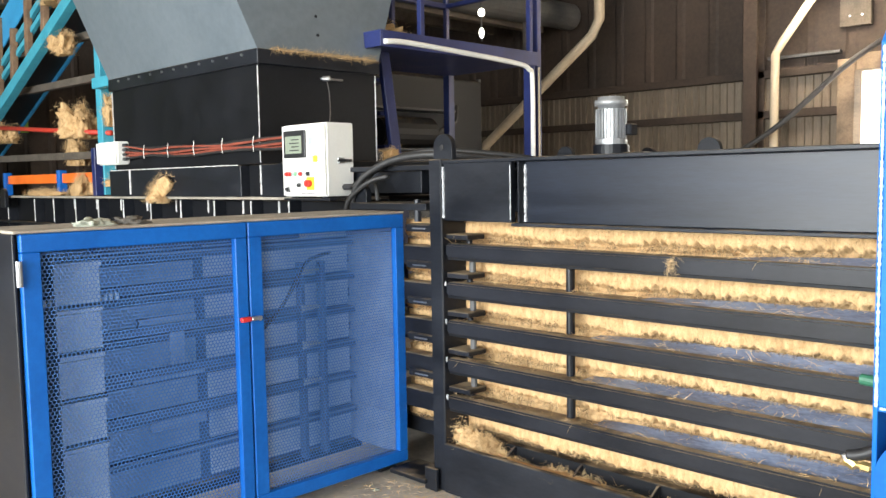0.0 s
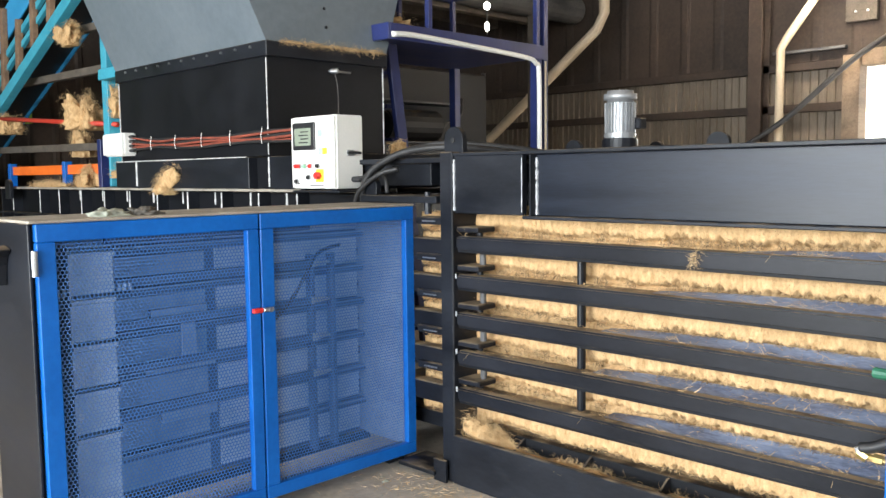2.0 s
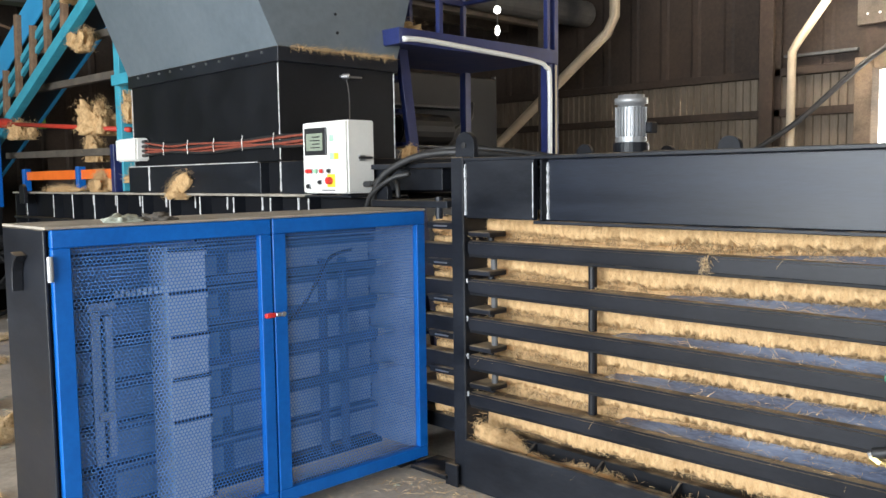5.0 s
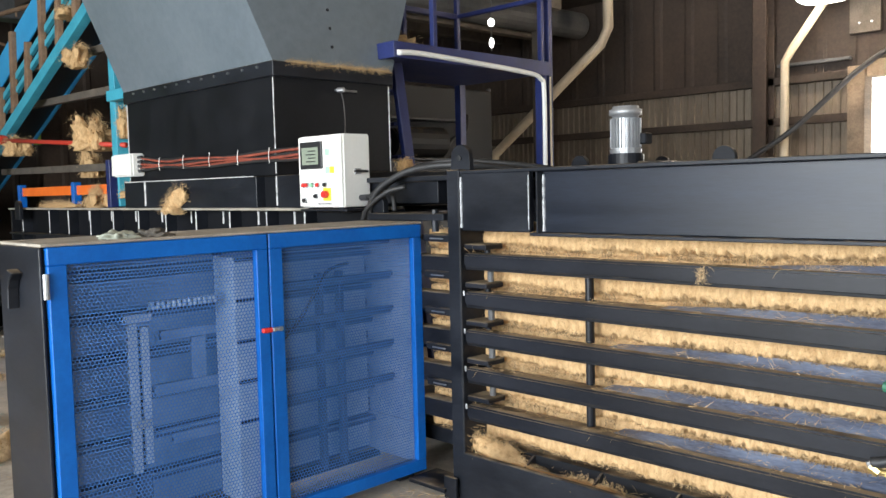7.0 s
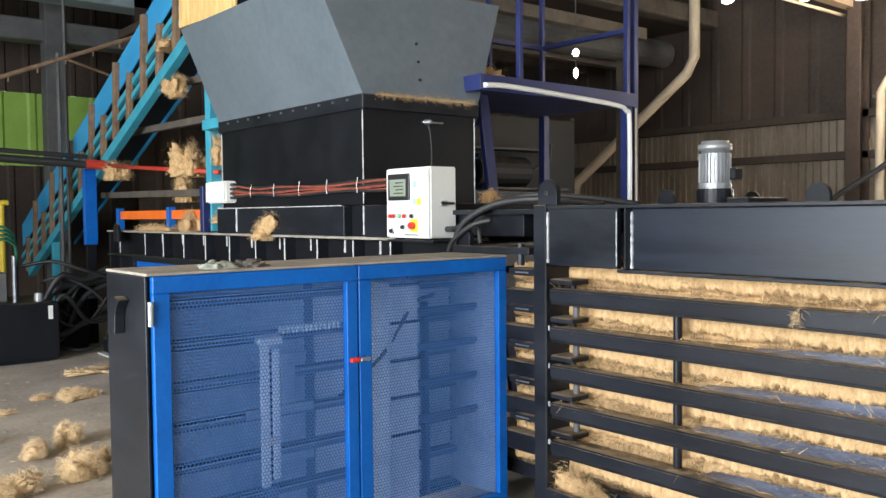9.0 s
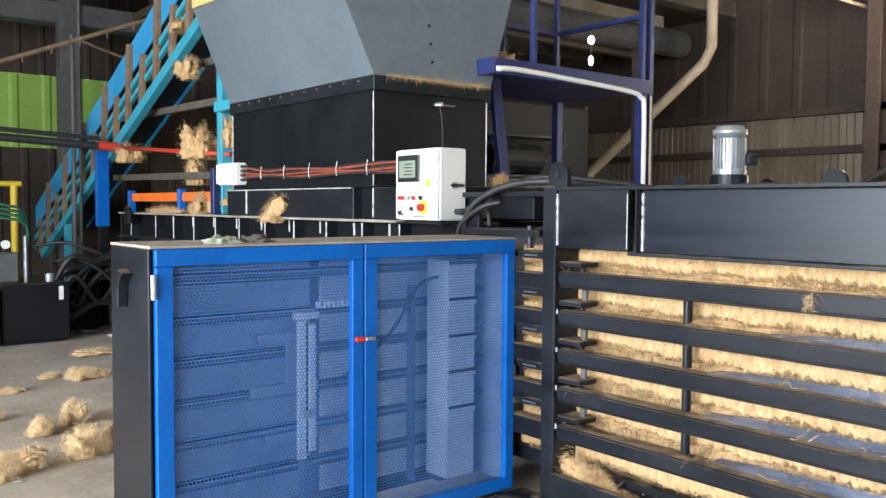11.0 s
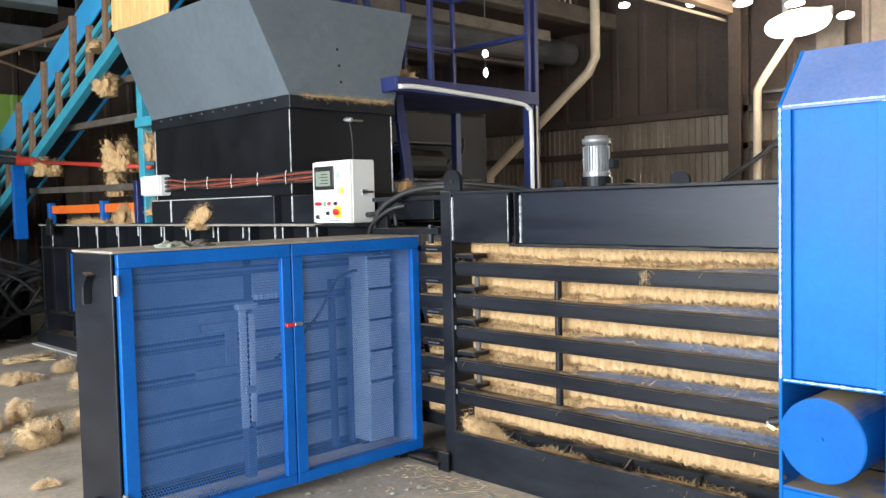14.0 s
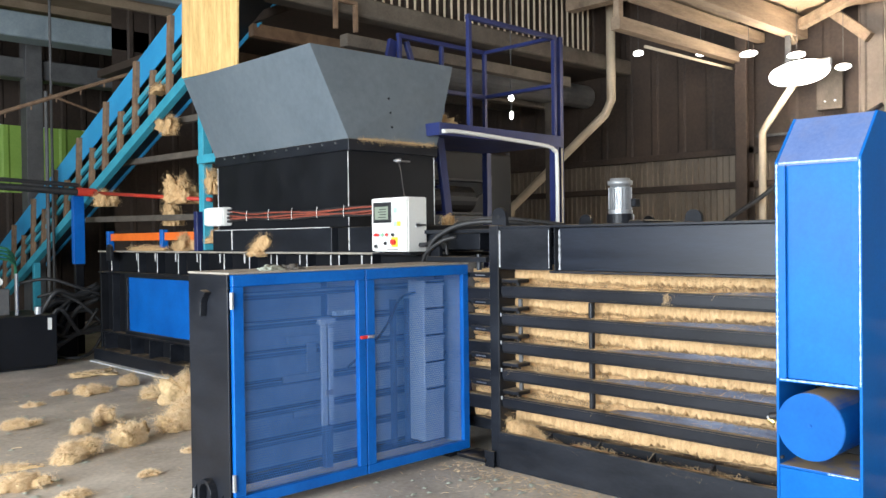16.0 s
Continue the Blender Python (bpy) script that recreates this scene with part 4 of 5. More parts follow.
def build_carriage():
    """The needle carriage: a tall plate with five needles that slides towards the chamber."""
    car = thing("needle_carriage", (1.295, 3.85, 0.12), "pale blue steel needle carriage sliding behind the perforated doors", "carriage")
    part("front_plate", box(1.30, 1.495, 3.76, 3.772, 0.14, 1.34, 0.003), CARRIAGE, car)
    part("back_plate", box(1.30, 1.495, 3.93, 3.942, 0.14, 1.34, 0.003), CARRIAGE, car)
    part("web", box(1.30, 1.33, 3.772, 3.93, 0.14, 1.34, 0.003), CARRIAGE, car)
    for z in BAR_TOPS[1:] + [BAR_TOPS[-1] - 0.198, BAR_TOPS[0]]:
        if z < 0.33:
            continue
        part("spacer", box(1.302, 1.499, 3.748, 3.7595, z - 0.012, z + 0.010, 0.002), CARRIAGE, car)
        part("slot", box(1.31, 1.50, 3.750, 3.7595, z + 0.012, z + 0.028, 0), BLACKMATT, car)
        nd = part("needle", box(1.496, 2.60, 3.835, 3.865, z + 0.034, z + 0.074, 0.006), INNER, car, "flat steel needle")
        part("needle_tip", plate([(2.60, z + 0.034), (2.72, z + 0.05), (2.72, z + 0.06), (2.60, z + 0.074)], "y", 3.838, 3.862, 0.002), STEEL, nd)
    part("foot", box(1.28, 1.54, 3.80, 3.9, 0.12, 0.14, 0.003), BLACK, car)
    return car


def build_trolley():
    tr = thing("hose_trolley", (1.17, 3.81, 0.11), "narrow pale trolley that follows the needle carriage", "carriage")
    part("plate", box(1.150, 1.196, 3.80, 3.82, 0.40, 1.08, 0.004), CARRIAGE, tr)
    part("plate", box(1.212, 1.250, 3.80, 3.82, 0.43, 1.06, 0.004), CARRIAGE, tr)
    part("slot_back", box(1.1965, 1.2115, 3.812, 3.822, 0.42, 1.06, 0.001), BLACKMATT, tr)
    part("cap", box(1.135, 1.265, 3.79, 3.84, 1.082, 1.12, 0.006), FIELD, tr)
    part("clamp", box(1.17, 1.235, 3.79, 3.798, 0.6, 0.64, 0.002), STEEL, tr)
    part("foot", box(1.17, 1.23, 3.79, 3.84, 0.11, 0.398, 0.004), INNER, tr)
    # ribbed cable chain that runs on towards the carriage
    for k in range(13):
        x = 1.26 + 0.026 * k
        part("chain_link", box(x, x + 0.018, 3.79, 3.83, 1.13, 1.165, 0.004), CARRIAGE, tr)
    part("chain_core", box(1.25, 1.59, 3.80, 3.82, 1.122, 1.131, 0.001), BLACKMATT, tr)
    return tr


# ---- the long body with hopper ----
RIBS = [10.67, 9.84, 9.30, 8.74, 8.20, 7.66, 7.13, 6.60, 6.07, 5.55, 5.07]


def build_body():
    bo = thing("horizontal_press", (4.0, 8.0, 0), "long black ribbed press body with a blue hatch", "baler")
    xa = 3.40
    part("side_plate", box(xa + 0.10, xa + 0.14, 4.4, 11.05, 0.0, 1.50, 0.003), BLACKMATT, bo)
    part("end_plate", box(xa, 4.9, 11.05, 11.09, 0.0, 1.50, 0.003), BLACKMATT, bo)
    part("top_rail", box(xa - 0.02, xa + 0.35, 4.42, 11.1, 1.512, 1.532, 0.003), DUSTTOP, bo, "top rail under a layer of fibre dust")
    part("deck", box(xa + 0.35, 4.9, 4.42, 11.05, 1.49, 1.512, 0.003), BLACK, bo)
    part("waist_rail", box(xa - 0.02, xa + 0.10, 4.42, 11.1, 1.225, 1.243, 0.003), BLACK, bo)
    part("lower_rail", box(xa - 0.02, xa + 0.10, 4.42, 11.1, 0.40, 0.42, 0.003), BLACK, bo)
    part("base_beam", box(xa - 0.12, xa + 0.12, 4.42, 11.05, 0.02, 0.18, 0.004), BLACK, bo)
    part("skid", box(xa - 0.2, xa - 0.1, 8.0, 11.0, 0.0, 0.02, 0.003), CHALK, bo)
    for k, y in enumerate(RIBS):
        r = part("rib", box(xa, xa + 0.10, y, y + 0.014, 1.244, 1.511, 0.001), BLACK, bo)
        part("weld", bead((xa - 0.001, y + 0.007, 1.26), (xa - 0.001, y + 0.007, 1.50), 0.006), CHALK, r, "chalky weld line")
        part("weld", bead((xa + 0.098, y + 0.27, 1.40), (xa + 0.098, y + 0.27, 1.50), 0.008), CHALK, bo, "short chalky weld")
        part("rib", box(xa - 0.08, xa + 0.10, y + 0.1, y + 0.114, 0.181, 0.399, 0.001), BLACK, bo)
        if y > 10.2 or y < 8.4:
            part("rib", box(xa, xa + 0.10, y, y + 0.014, 0.421, 1.224, 0.001), BLACK, bo)
    fr = part("hatch_frame", box(xa - 0.01, xa + 0.02, 8.45, 10.26, 1.18, 1.224, 0.003), BLACK, bo)
    part("frame_rail", box(xa - 0.01, xa + 0.02, 8.45, 10.26, 0.421, 0.47, 0.003), BLACK, fr)
    part("frame_stile", box(xa - 0.01, xa + 0.02, 10.19, 10.26, 0.471, 1.179, 0.003), BLACK, fr)
    part("hatch", box(xa + 0.02, xa + 0.035, 8.45, 10.2, 0.45, 1.2, 0.003), BLUE, bo, "blue hatch panel")
    # stepped tier under the chute
    part("tier", box(3.36, 4.7, 5.62, 7.84, 1.534, 1.765, 0.004), BLACK, bo)
    part("tier", box(3.43, 4.7, 5.35, 5.615, 1.534, 1.765, 0.004), BLACKMATT, bo)
    part("tier", box(3.36, 4.7, 4.45, 5.345, 1.534, 1.765, 0.004), BLACK, bo)
    part("weld", bead((3.357, 7.42, 1.55), (3.357, 7.42, 1.76), 0.008), CHALK, bo)
    part("weld", bead((3.357, 5.348, 1.55), (3.357, 5.348, 1.76), 0.006), CHALK, bo)
    part("weld", bead((3.358, 5.65, 1.766), (3.358, 7.8, 1.766), 0.004), CHALK, bo)
    # cross member towards the chamber
    part("cross_box", box(3.36, 4.6, 3.7, 4.44, 1.56, 1.69, 0.004), BLACK, bo)
    part("link_block", box(3.12, 3.36, 3.42, 4.05, 1.47, 1.51, 0.004), BLACK, bo)
    part("link_bolt", cyl((3.14, 3.5, 1.41), (3.14, 3.5, 1.53), 0.02, 8), BLACK, bo)
    part("pin_lug", plate(lug_outline(3.98, 1.51, 0.10, 0.10), "x", 3.14, 3.18), BLACK, bo)
    part("post_lug", plate(lug_outline(10.55, 1.40, 0.16, 0.22), "x", 3.30, 3.34), BLACK, bo)


def build_hopper():
    ho = thing("feed_hopper", (3.9, 6.5, 1.77), "grey flared feed hopper on a black chute", "hopper")
    part("chute", box(3.36, 4.44, 5.345, 7.70, 1.768, 2.52, 0.006), BLACKMATT, ho)
    part("collar", box(3.335, 4.465, 5.31, 7.725, 2.47, 2.575, 0.005), BLACK, ho)
    for y in (5.347, 7.70):
        part("weld", bead((3.357, y, 1.78), (3.357, y, 2.46), 0.004), CHALK, ho)
    part("weld", bead((4.441, 5.343, 1.78), (4.441, 5.343, 2.46), 0.005), CHALK, ho)
    lo = [(3.34, 5.315), (4.46, 5.315), (4.46, 7.72), (3.34, 7.72)]
    hi = [(3.05, 5.49), (4.80, 5.42), (4.80, 7.87), (3.05, 7.87)]
    b = bmesh.new()
    L = [b.verts.new((*p, 2.577)) for p in lo]
    H = [b.verts.new((*p, 3.43)) for p in hi]
    Hi = [b.verts.new((p[0] + (0.02 if p[0] < 4 else -0.02), p[1] + (0.02 if p[1] < 6.5 else -0.02), 3.43)) for p in hi]
    Li = [b.verts.new((p[0] + (0.02 if p[0] < 4 else -0.02), p[1] + (0.02 if p[1] < 6.5 else -0.02), 2.577)) for p in lo]
    for i in range(4):
        j = (i + 1) % 4
        b.faces.new((L[i], L[j], H[j], H[i]))
        b.faces.new((Hi[i], Hi[j], Li[j], Li[i]))
        b.faces.new((H[i], H[j], Hi[j], Hi[i]))
        b.faces.new((L[j], L[i], Li[i], Li[j]))
    part("funnel", b, HOPPER, ho, "flared grey sheet funnel")
    for k in range(11):
        y = 5.5 + 0.2 * k
        part("bolt", cyl((3.322, y, 2.545), (3.336, y, 2.545), 0.010, 6), STEEL, ho)
    for z in (2.72, 2.86, 3.0):
        x = 3.86 + 0.02
        yy = 5.315 + (z - 2.577) * 0.13 / 0.853
        part("rivet", cyl((x, yy - 0.012, z), (x, yy + 0.01, z), 0.012, 8), BLACK, ho)
    # dusty fibre line along the collar
    rng = np.random.default_rng(31)
    n = 1300
    roots = np.stack([rng.uniform(3.45, 4.42, n) - 3.9, 5.312 - 6.5 + rng.normal(0, 0.008, n), 2.578 - 1.77 + rng.normal(0, 0.006, n)], -1)
    v, f = strand_data(roots, rng, 0.045, 0.0013, np.stack([rng.normal(0, 1, n), np.full(n, -0.25), np.full(n, 0.1)], -1), 0.6)
    s = new("fibre_line", raw_mesh("fibre_line", v, f, STRAND))
    s.parent = ho
    tagged(s, "fibre caught along the collar", "", "", "stuff")
    b = box(3.06, 3.082, 6.76, 7.93, 3.432, 5.3, 0.003)
    bmesh.ops.rotate(b, verts=b.verts, cent=(3.07, 7.3, 3.43), matrix=Matrix.Rotation(radians(2), 3, "X"))
    solo("plywood_board", b, PLY, "yellow plywood board standing on the hopper's edge", "board", base=(3.07, 7.35, 3.432))


def build_panel():
    pa = thing("control_panel", (3.2, 4.5, 1.535), "white control panel with display and buttons on the body rail", "control panel")
    x0, x1, y0, y1, z0, z1 = 3.12, 3.33, 4.268, 4.718, 1.545, 1.992
    part("cabinet", box(x0, x1, y0, y1, z0, z1, 0.008, seg=2), WHITE, pa)
    part("door", box(x0 - 0.012, x0 - 0.002, y0 + 0.006, y1 - 0.006, z0 + 0.006, z1 - 0.006, 0.004), WHITE, pa)
    xf = x0 - 0.012
    bz = part("display_bezel", box(xf - 0.014, xf - 0.0005, 4.455, 4.68, 1.785, 1.955, 0.004), PLASTIC, pa, "black display bezel")
    part("display", box(xf - 0.0165, xf - 0.0142, 4.485, 4.655, 1.812, 1.92, 0), SCREEN, bz, "grey lit display")
    for i in range(4):
        part("text_bar", box(xf - 0.0182, xf - 0.0168, 4.51, 4.61 - 0.02 * (i % 2), 1.828 + 0.022 * i, 1.835 + 0.022 * i, 0), PLASTIC, bz)
    for y, z, m in ((4.41, 1.885, GREENBUT), (4.41, 1.775, GREENBUT), (4.365, 1.885, WHITE), (4.365, 1.775, YELLOW)):
        part("sticker", box(xf - 0.0022, xf - 0.0004, y - 0.022, y + 0.022, z - 0.02, z + 0.02, 0), m, pa, "small coloured sticker")
    for y, z, m in ((4.66, 1.685, REDBUT), (4.625, 1.685, REDBUT), (4.57, 1.685, GREENBUT), (4.51, 1.685, REDBUT), (4.435, 1.685, PLASTIC), (4.53, 1.615, PLASTIC), (4.655, 1.59, PLASTIC)):
        bt = part("button_ring", cyl((xf, y, z), (xf - 0.008, y, z), 0.0165, 14), STEEL, pa)
        part("button", cyl((xf - 0.008, y, z), (xf - 0.02, y, z), 0.0125, 14), m, bt)
    ys = part("switch_plate", box(xf - 0.004, xf - 0.0005, 4.38, 4.46, 1.585, 1.665, 0.002), YELLOW, pa, "yellow plate of the main switch")
    part("switch_knob", cyl((xf - 0.004, 4.42, 1.625), (xf - 0.04, 4.42, 1.625), 0.022, 16, bevel=0.004), REDBUT, ys, "red rotary knob")
    part("warning_mark", plate([(4.63, 1.572), (4.68, 1.572), (4.655, 1.61)], "x", xf - 0.002, xf - 0.0005, 0), PLASTIC, pa)
    part("text_bar", box(xf - 0.002, xf - 0.0005, 4.38, 4.52, 1.563, 1.569, 0), PLASTIC, pa)
    lk = part("lock", box(3.20, 3.25, y0 - 0.012, y0 - 0.0005, 1.745, 1.78, 0.003), STEEL, pa, "steel swing lock")
    part("lock_handle", box(3.19, 3.30, y0 - 0.022, y0 - 0.0125, 1.755, 1.77, 0.003), PLASTIC, lk)
    part("cable_gland", cyl((3.25, y0, 1.60), (3.25, y0 - 0.07, 1.602), 0.018, 12), PLASTIC, pa)
    part("foot", box(3.14, 3.30, 4.3, 4.35, 1.533, 1.545, 0), BLACK, pa)
    part("foot", box(3.14, 3.30, 4.62, 4.67, 1.533, 1.545, 0), BLACK, pa)
    # bracket that carries the panel from the rail
    part("shelf", box(3.12, 3.44, 4.25, 4.73, 1.520, 1.533, 0.002), BLACK, pa)
    la = thing("sensor_lamp", (3.9, 5.33, 2.3), "small sensor on a bracket with a thin cable", "sensor")
    part("bracket", box(3.90, 4.10, 5.318, 5.344, 2.395, 2.41, 0.002), STEEL, la)
    part("head", cyl((3.90, 5.31, 2.40), (3.93, 5.26, 2.40), 0.02, 12, bevel=0.004), STEEL, la)
    part("cable", tube(arc([(3.915, 5.28, 2.38), (3.87, 5.2, 2.3), (3.8, 5.1, 2.18), (3.6, 4.85, 2.05), (3.27, 4.45, 1.99), (3.25, 4.42, 1.965)]), 0.004, 6), GREYSTEEL, la, "thin grey cable", True)
    part("cable_tip", cyl((3.25, 4.42, 1.965), (3.25, 4.42, 2.0), 0.014, 10), STEEL, la)


def build_wiring():
    jb = thing("junction_box", (3.32, 7.6, 1.8), "white junction box on the chute", "junction box")
    part("box_body", box(3.24, 3.358, 7.40, 7.80, 1.815, 2.015, 0.012, seg=2), WHITE, jb)
    part("lid", box(3.226, 3.2395, 7.41, 7.79, 1.825, 2.005, 0.005), WHITE, jb)
    for i in range(4):
        part("gland", cyl((3.30, 7.40, 1.86 + 0.04 * i), (3.30, 7.33, 1.86 + 0.04 * i), 0.014, 10), PLASTIC, jb)
    for i, m in enumerate((RUBBER, CABLERED, CABLERED, RUBBER, CABLERED, RUBBER)):
        z = 1.882 + 0.015 * i
        sag = [0.012 * math.sin(k * 1.7 + i) - 0.008 for k in range(8)]
        pts = [(3.33 + 0.004 * i, 7.36 - k * 0.372, z + 0.7 * sag[k] - 0.012 * math.sin(k * 0.45) - 0.006 * (i % 2)) for k in range(8)]
        pts[0] = (3.30, 7.36, 1.86 + 0.028 * min(i, 4))
        solo("cable", tube(arc(pts, 4), 0.011, 6), m, "%s cable strung along the chute" % ("red" if m is CABLERED else "black"), "cable", "strung cables", smooth=True, base=(3.33, 6.0, 1.88))
    for k in range(5):
        y = 7.05 - 0.42 * k
        tie = tube([(3.318, y, 1.855), (3.312, y, 1.91), (3.322, y, 1.968)], 0.003, 5)
        part("cable_tie", tie, WHITE, jb, "white cable tie")
    for pts, r in (([(3.2, 4.12, 1.46), (3.18, 4.08, 1.58), (3.2, 3.98, 1.68), (3.26, 3.78, 1.76), (3.36, 3.5, 1.775), (3.6, 3.3, 1.74)], 0.021),
                   ([(3.25, 4.14, 1.46), (3.24, 4.1, 1.6), (3.28, 3.95, 1.72), (3.4, 3.7, 1.80), (3.6, 3.4, 1.78), (3.8, 3.2, 1.74)], 0.018),
                   ([(3.25, 4.2, 1.602), (3.24, 4.1, 1.63), (3.22, 3.95, 1.62), (3.2, 3.9, 1.52)], 0.014),
                   ([(3.12, 4.1, 1.46), (3.11, 4.04, 1.54), (3.14, 3.9, 1.63), (3.2, 3.8, 1.66)], 0.015)):
        solo("hydraulic_hose", tube(arc(pts, 6), r, 8), RUBBER, "dusty black hydraulic hose arching to the chamber", "hose", "hydraulic hoses", smooth=True)


def build_platform():
    pl = thing("service_platform", (5.2, 5.7, 0), "navy steel service platform with railing and ladder", "platform")
    part("deck", box(4.35, 6.25, 5.16, 6.3, 2.68, 2.76, 0.004), NAVY, pl)
    part("toe_plate", box(4.35, 6.25, 5.14, 5.158, 2.665, 2.79, 0.003), NAVY, pl)
    part("toe_plate", box(4.33, 4.348, 5.14, 6.3, 2.665, 2.79, 0.003), NAVY, pl)
    for x, y in ((6.2, 5.2), (6.2, 6.25), (4.6, 6.25)):
        part("leg", box(x - 0.04, x + 0.04, y - 0.04, y + 0.04, 0, 2.68, 0.004), NAVY, pl)
    for x, y in ((4.8, 5.18), (6.18, 5.18), (6.18, 6.25), (4.8, 6.25), (5.45, 6.25)):
        part("rail_post", box(x - 0.023, x + 0.023, y - 0.023, y + 0.023, 2.76, 3.93, 0.004), NAVY, pl)
    part("leg", box(6.28, 6.34, 5.17, 5.23, 0, 3.93, 0.004), NAVY, pl)
    for z in (3.36, 3.9):
        if z > 3.5:
            part("handrail", box(4.77, 6.21, 5.155, 5.205, z - 0.025, z + 0.025, 0.004), NAVY, pl)
        part("handrail", box(4.77, 6.21, 6.225, 6.275, z - 0.025, z + 0.025, 0.004), NAVY, pl)
        part("handrail", box(6.155, 6.205, 5.18, 6.25, z - 0.02, z + 0.02, 0.004), NAVY, pl)
    part("brace", beam((5.3, 6.25, 2.8), (4.9, 6.25, 3.85), 0.05, 0.06), NAVY, pl)
    part("brace", beam((4.5, 6.3, 2.8), (4.75, 6.3, 3.85), 0.05, 0.12), NAVY, pl)
    for s in (5.45, 6.0):
        part("ladder_stile", beam((5.0, s, 0.0), (4.62, s, 2.7), 0.05, 0.1), NAVY, pl)
    for k in range(9):
        z = 0.28 + 0.27 * k
        x = 5.0 - 0.38 * z / 2.7
        part("tread", box(x - 0.09, x + 0.09, 5.475, 5.975, z, z + 0.03, 0.003), NAVY, pl)
    # white conduit along the edge and down the leg
    cd = tube(arc([(4.36, 5.13, 2.70), (4.6, 5.128, 2.712), (5.3, 5.126, 2.69), (5.95, 5.126, 2.66), (6.1, 5.126, 2.62), (6.15, 5.126, 2.50), (6.152, 5.126, 1.6), (6.152, 5.126, 0.0)], 5), 0.022, 8)
    solo("white_conduit", cd, WHITE, "white conduit along the platform edge", "pipe", smooth=True)
    c2 = tube([(6.25, 5.13, 0.0), (6.25, 5.13, 2.65)], 0.010, 6)
    solo("white_conduit", c2, CREAM, "thin pale conduit up the platform leg", "pipe", smooth=True)
    fibre_heap("fibre_heap", (4.75, 5.75, 2.76), (0.22, 0.3, 0.24), 260, 41, "brown fibre heap lying on the platform deck", "fibre heaps")
    w = thing("work_lamp", (7.72, 7.17, 3.3), "string of small lit bulbs hanging behind the platform", "lamp")
    part("hanger", cyl((7.72, 7.17, 3.29), (7.72, 7.17, 5.805), 0.008, 6), GREYSTEEL, w)
    part("bulb", globe((7.72, 7.17, 3.63), (0.042, 0.042, 0.048)), LAMPGLOW, w, "glowing lamp", True)
    part("bulb", globe((7.72, 7.17, 3.97), (0.045, 0.045, 0.05)), LAMPGLOW, w, "glowing lamp", True)
    part("bulb", globe((7.72, 7.17, 3.385), (0.03, 0.03, 0.06)), LAMPGLOW, w, "glowing lamp", True)
    for x0, x1, y, z in ((4.6, 8.8, 7.0, 3.95), (5.5, 10.4, 8.4, 3.9), (5.0, 10.4, 9.4, 4.0)):
        solo("cross_beam", beam((x0, y, z), (x1, y, z), 0.14, 0.14), DUSTYBEAM, "dusty brown beam behind the platform", "beam", "dusty beams", "structure")
    solo("wide_duct", cyl((6.0, 8.2, 4.05), (10.9, 8.2, 4.1), 0.2, 20), GREYSTEEL, "grey duct under the upper store", "duct", "", "structure")
    solo("pale_column", box(9.5, 9.62, 7.86, 8.0, 0, 3.84), DUSTYBEAM, "grey steel column behind the platform", "column", "", "structure")
    solo("thin_post", cyl((8.12, 7.6, 0), (8.12, 7.6, 2.9), 0.03, 8), GREYSTEEL, "thin grey post", "post", "", "structure")
    du = thing("hydraulic_unit", (6.7, 7.6, 0), "black hydraulic power unit standing behind the platform", "machine")
    part("body", box(5.6, 7.8, 7.25, 8.0, 0, 2.82, 0.02), BLACKMATT, du)
    part("tank", box(5.75, 6.95, 7.0, 7.245, 0.0, 1.95, 0.015), BLACK, du)
    part("motor", cyl((5.95, 7.1, 2.16), (6.75, 7.1, 2.16), 0.17, 18, bevel=0.02), BLACKMATT, du, "black motor")
    part("shelf", box(5.8, 7.4, 7.0, 7.245, 1.955, 1.985, 0.004), BLACK, du)
    part("shelf", box(5.9, 7.1, 7.02, 7.245, 2.40, 2.425, 0.004), BLACK, du)
    part("pipe", tube(arc([(6.8, 7.12, 1.99), (6.95, 7.12, 2.2), (7.2, 7.14, 2.3), (7.3, 7.2, 2.5)], 4), 0.02, 8), RUBBER, du)
    cg = thing("crate", (4.85, 7.35, 4.63), "small rusty frame on the gutter", "frame")
    for a, b2 in (((4.7, 4.4), (4.7, 4.72)), ((5.0, 4.4), (5.0, 4.72))):
        part("upright", box(a[0] - 0.025, a[0] + 0.025, 7.25, 7.3, 4.15, 4.48), RUST, cg)
    part("crossbar", box(4.68, 5.02, 7.25, 7.3, 4.48, 4.52), RUST, cg)


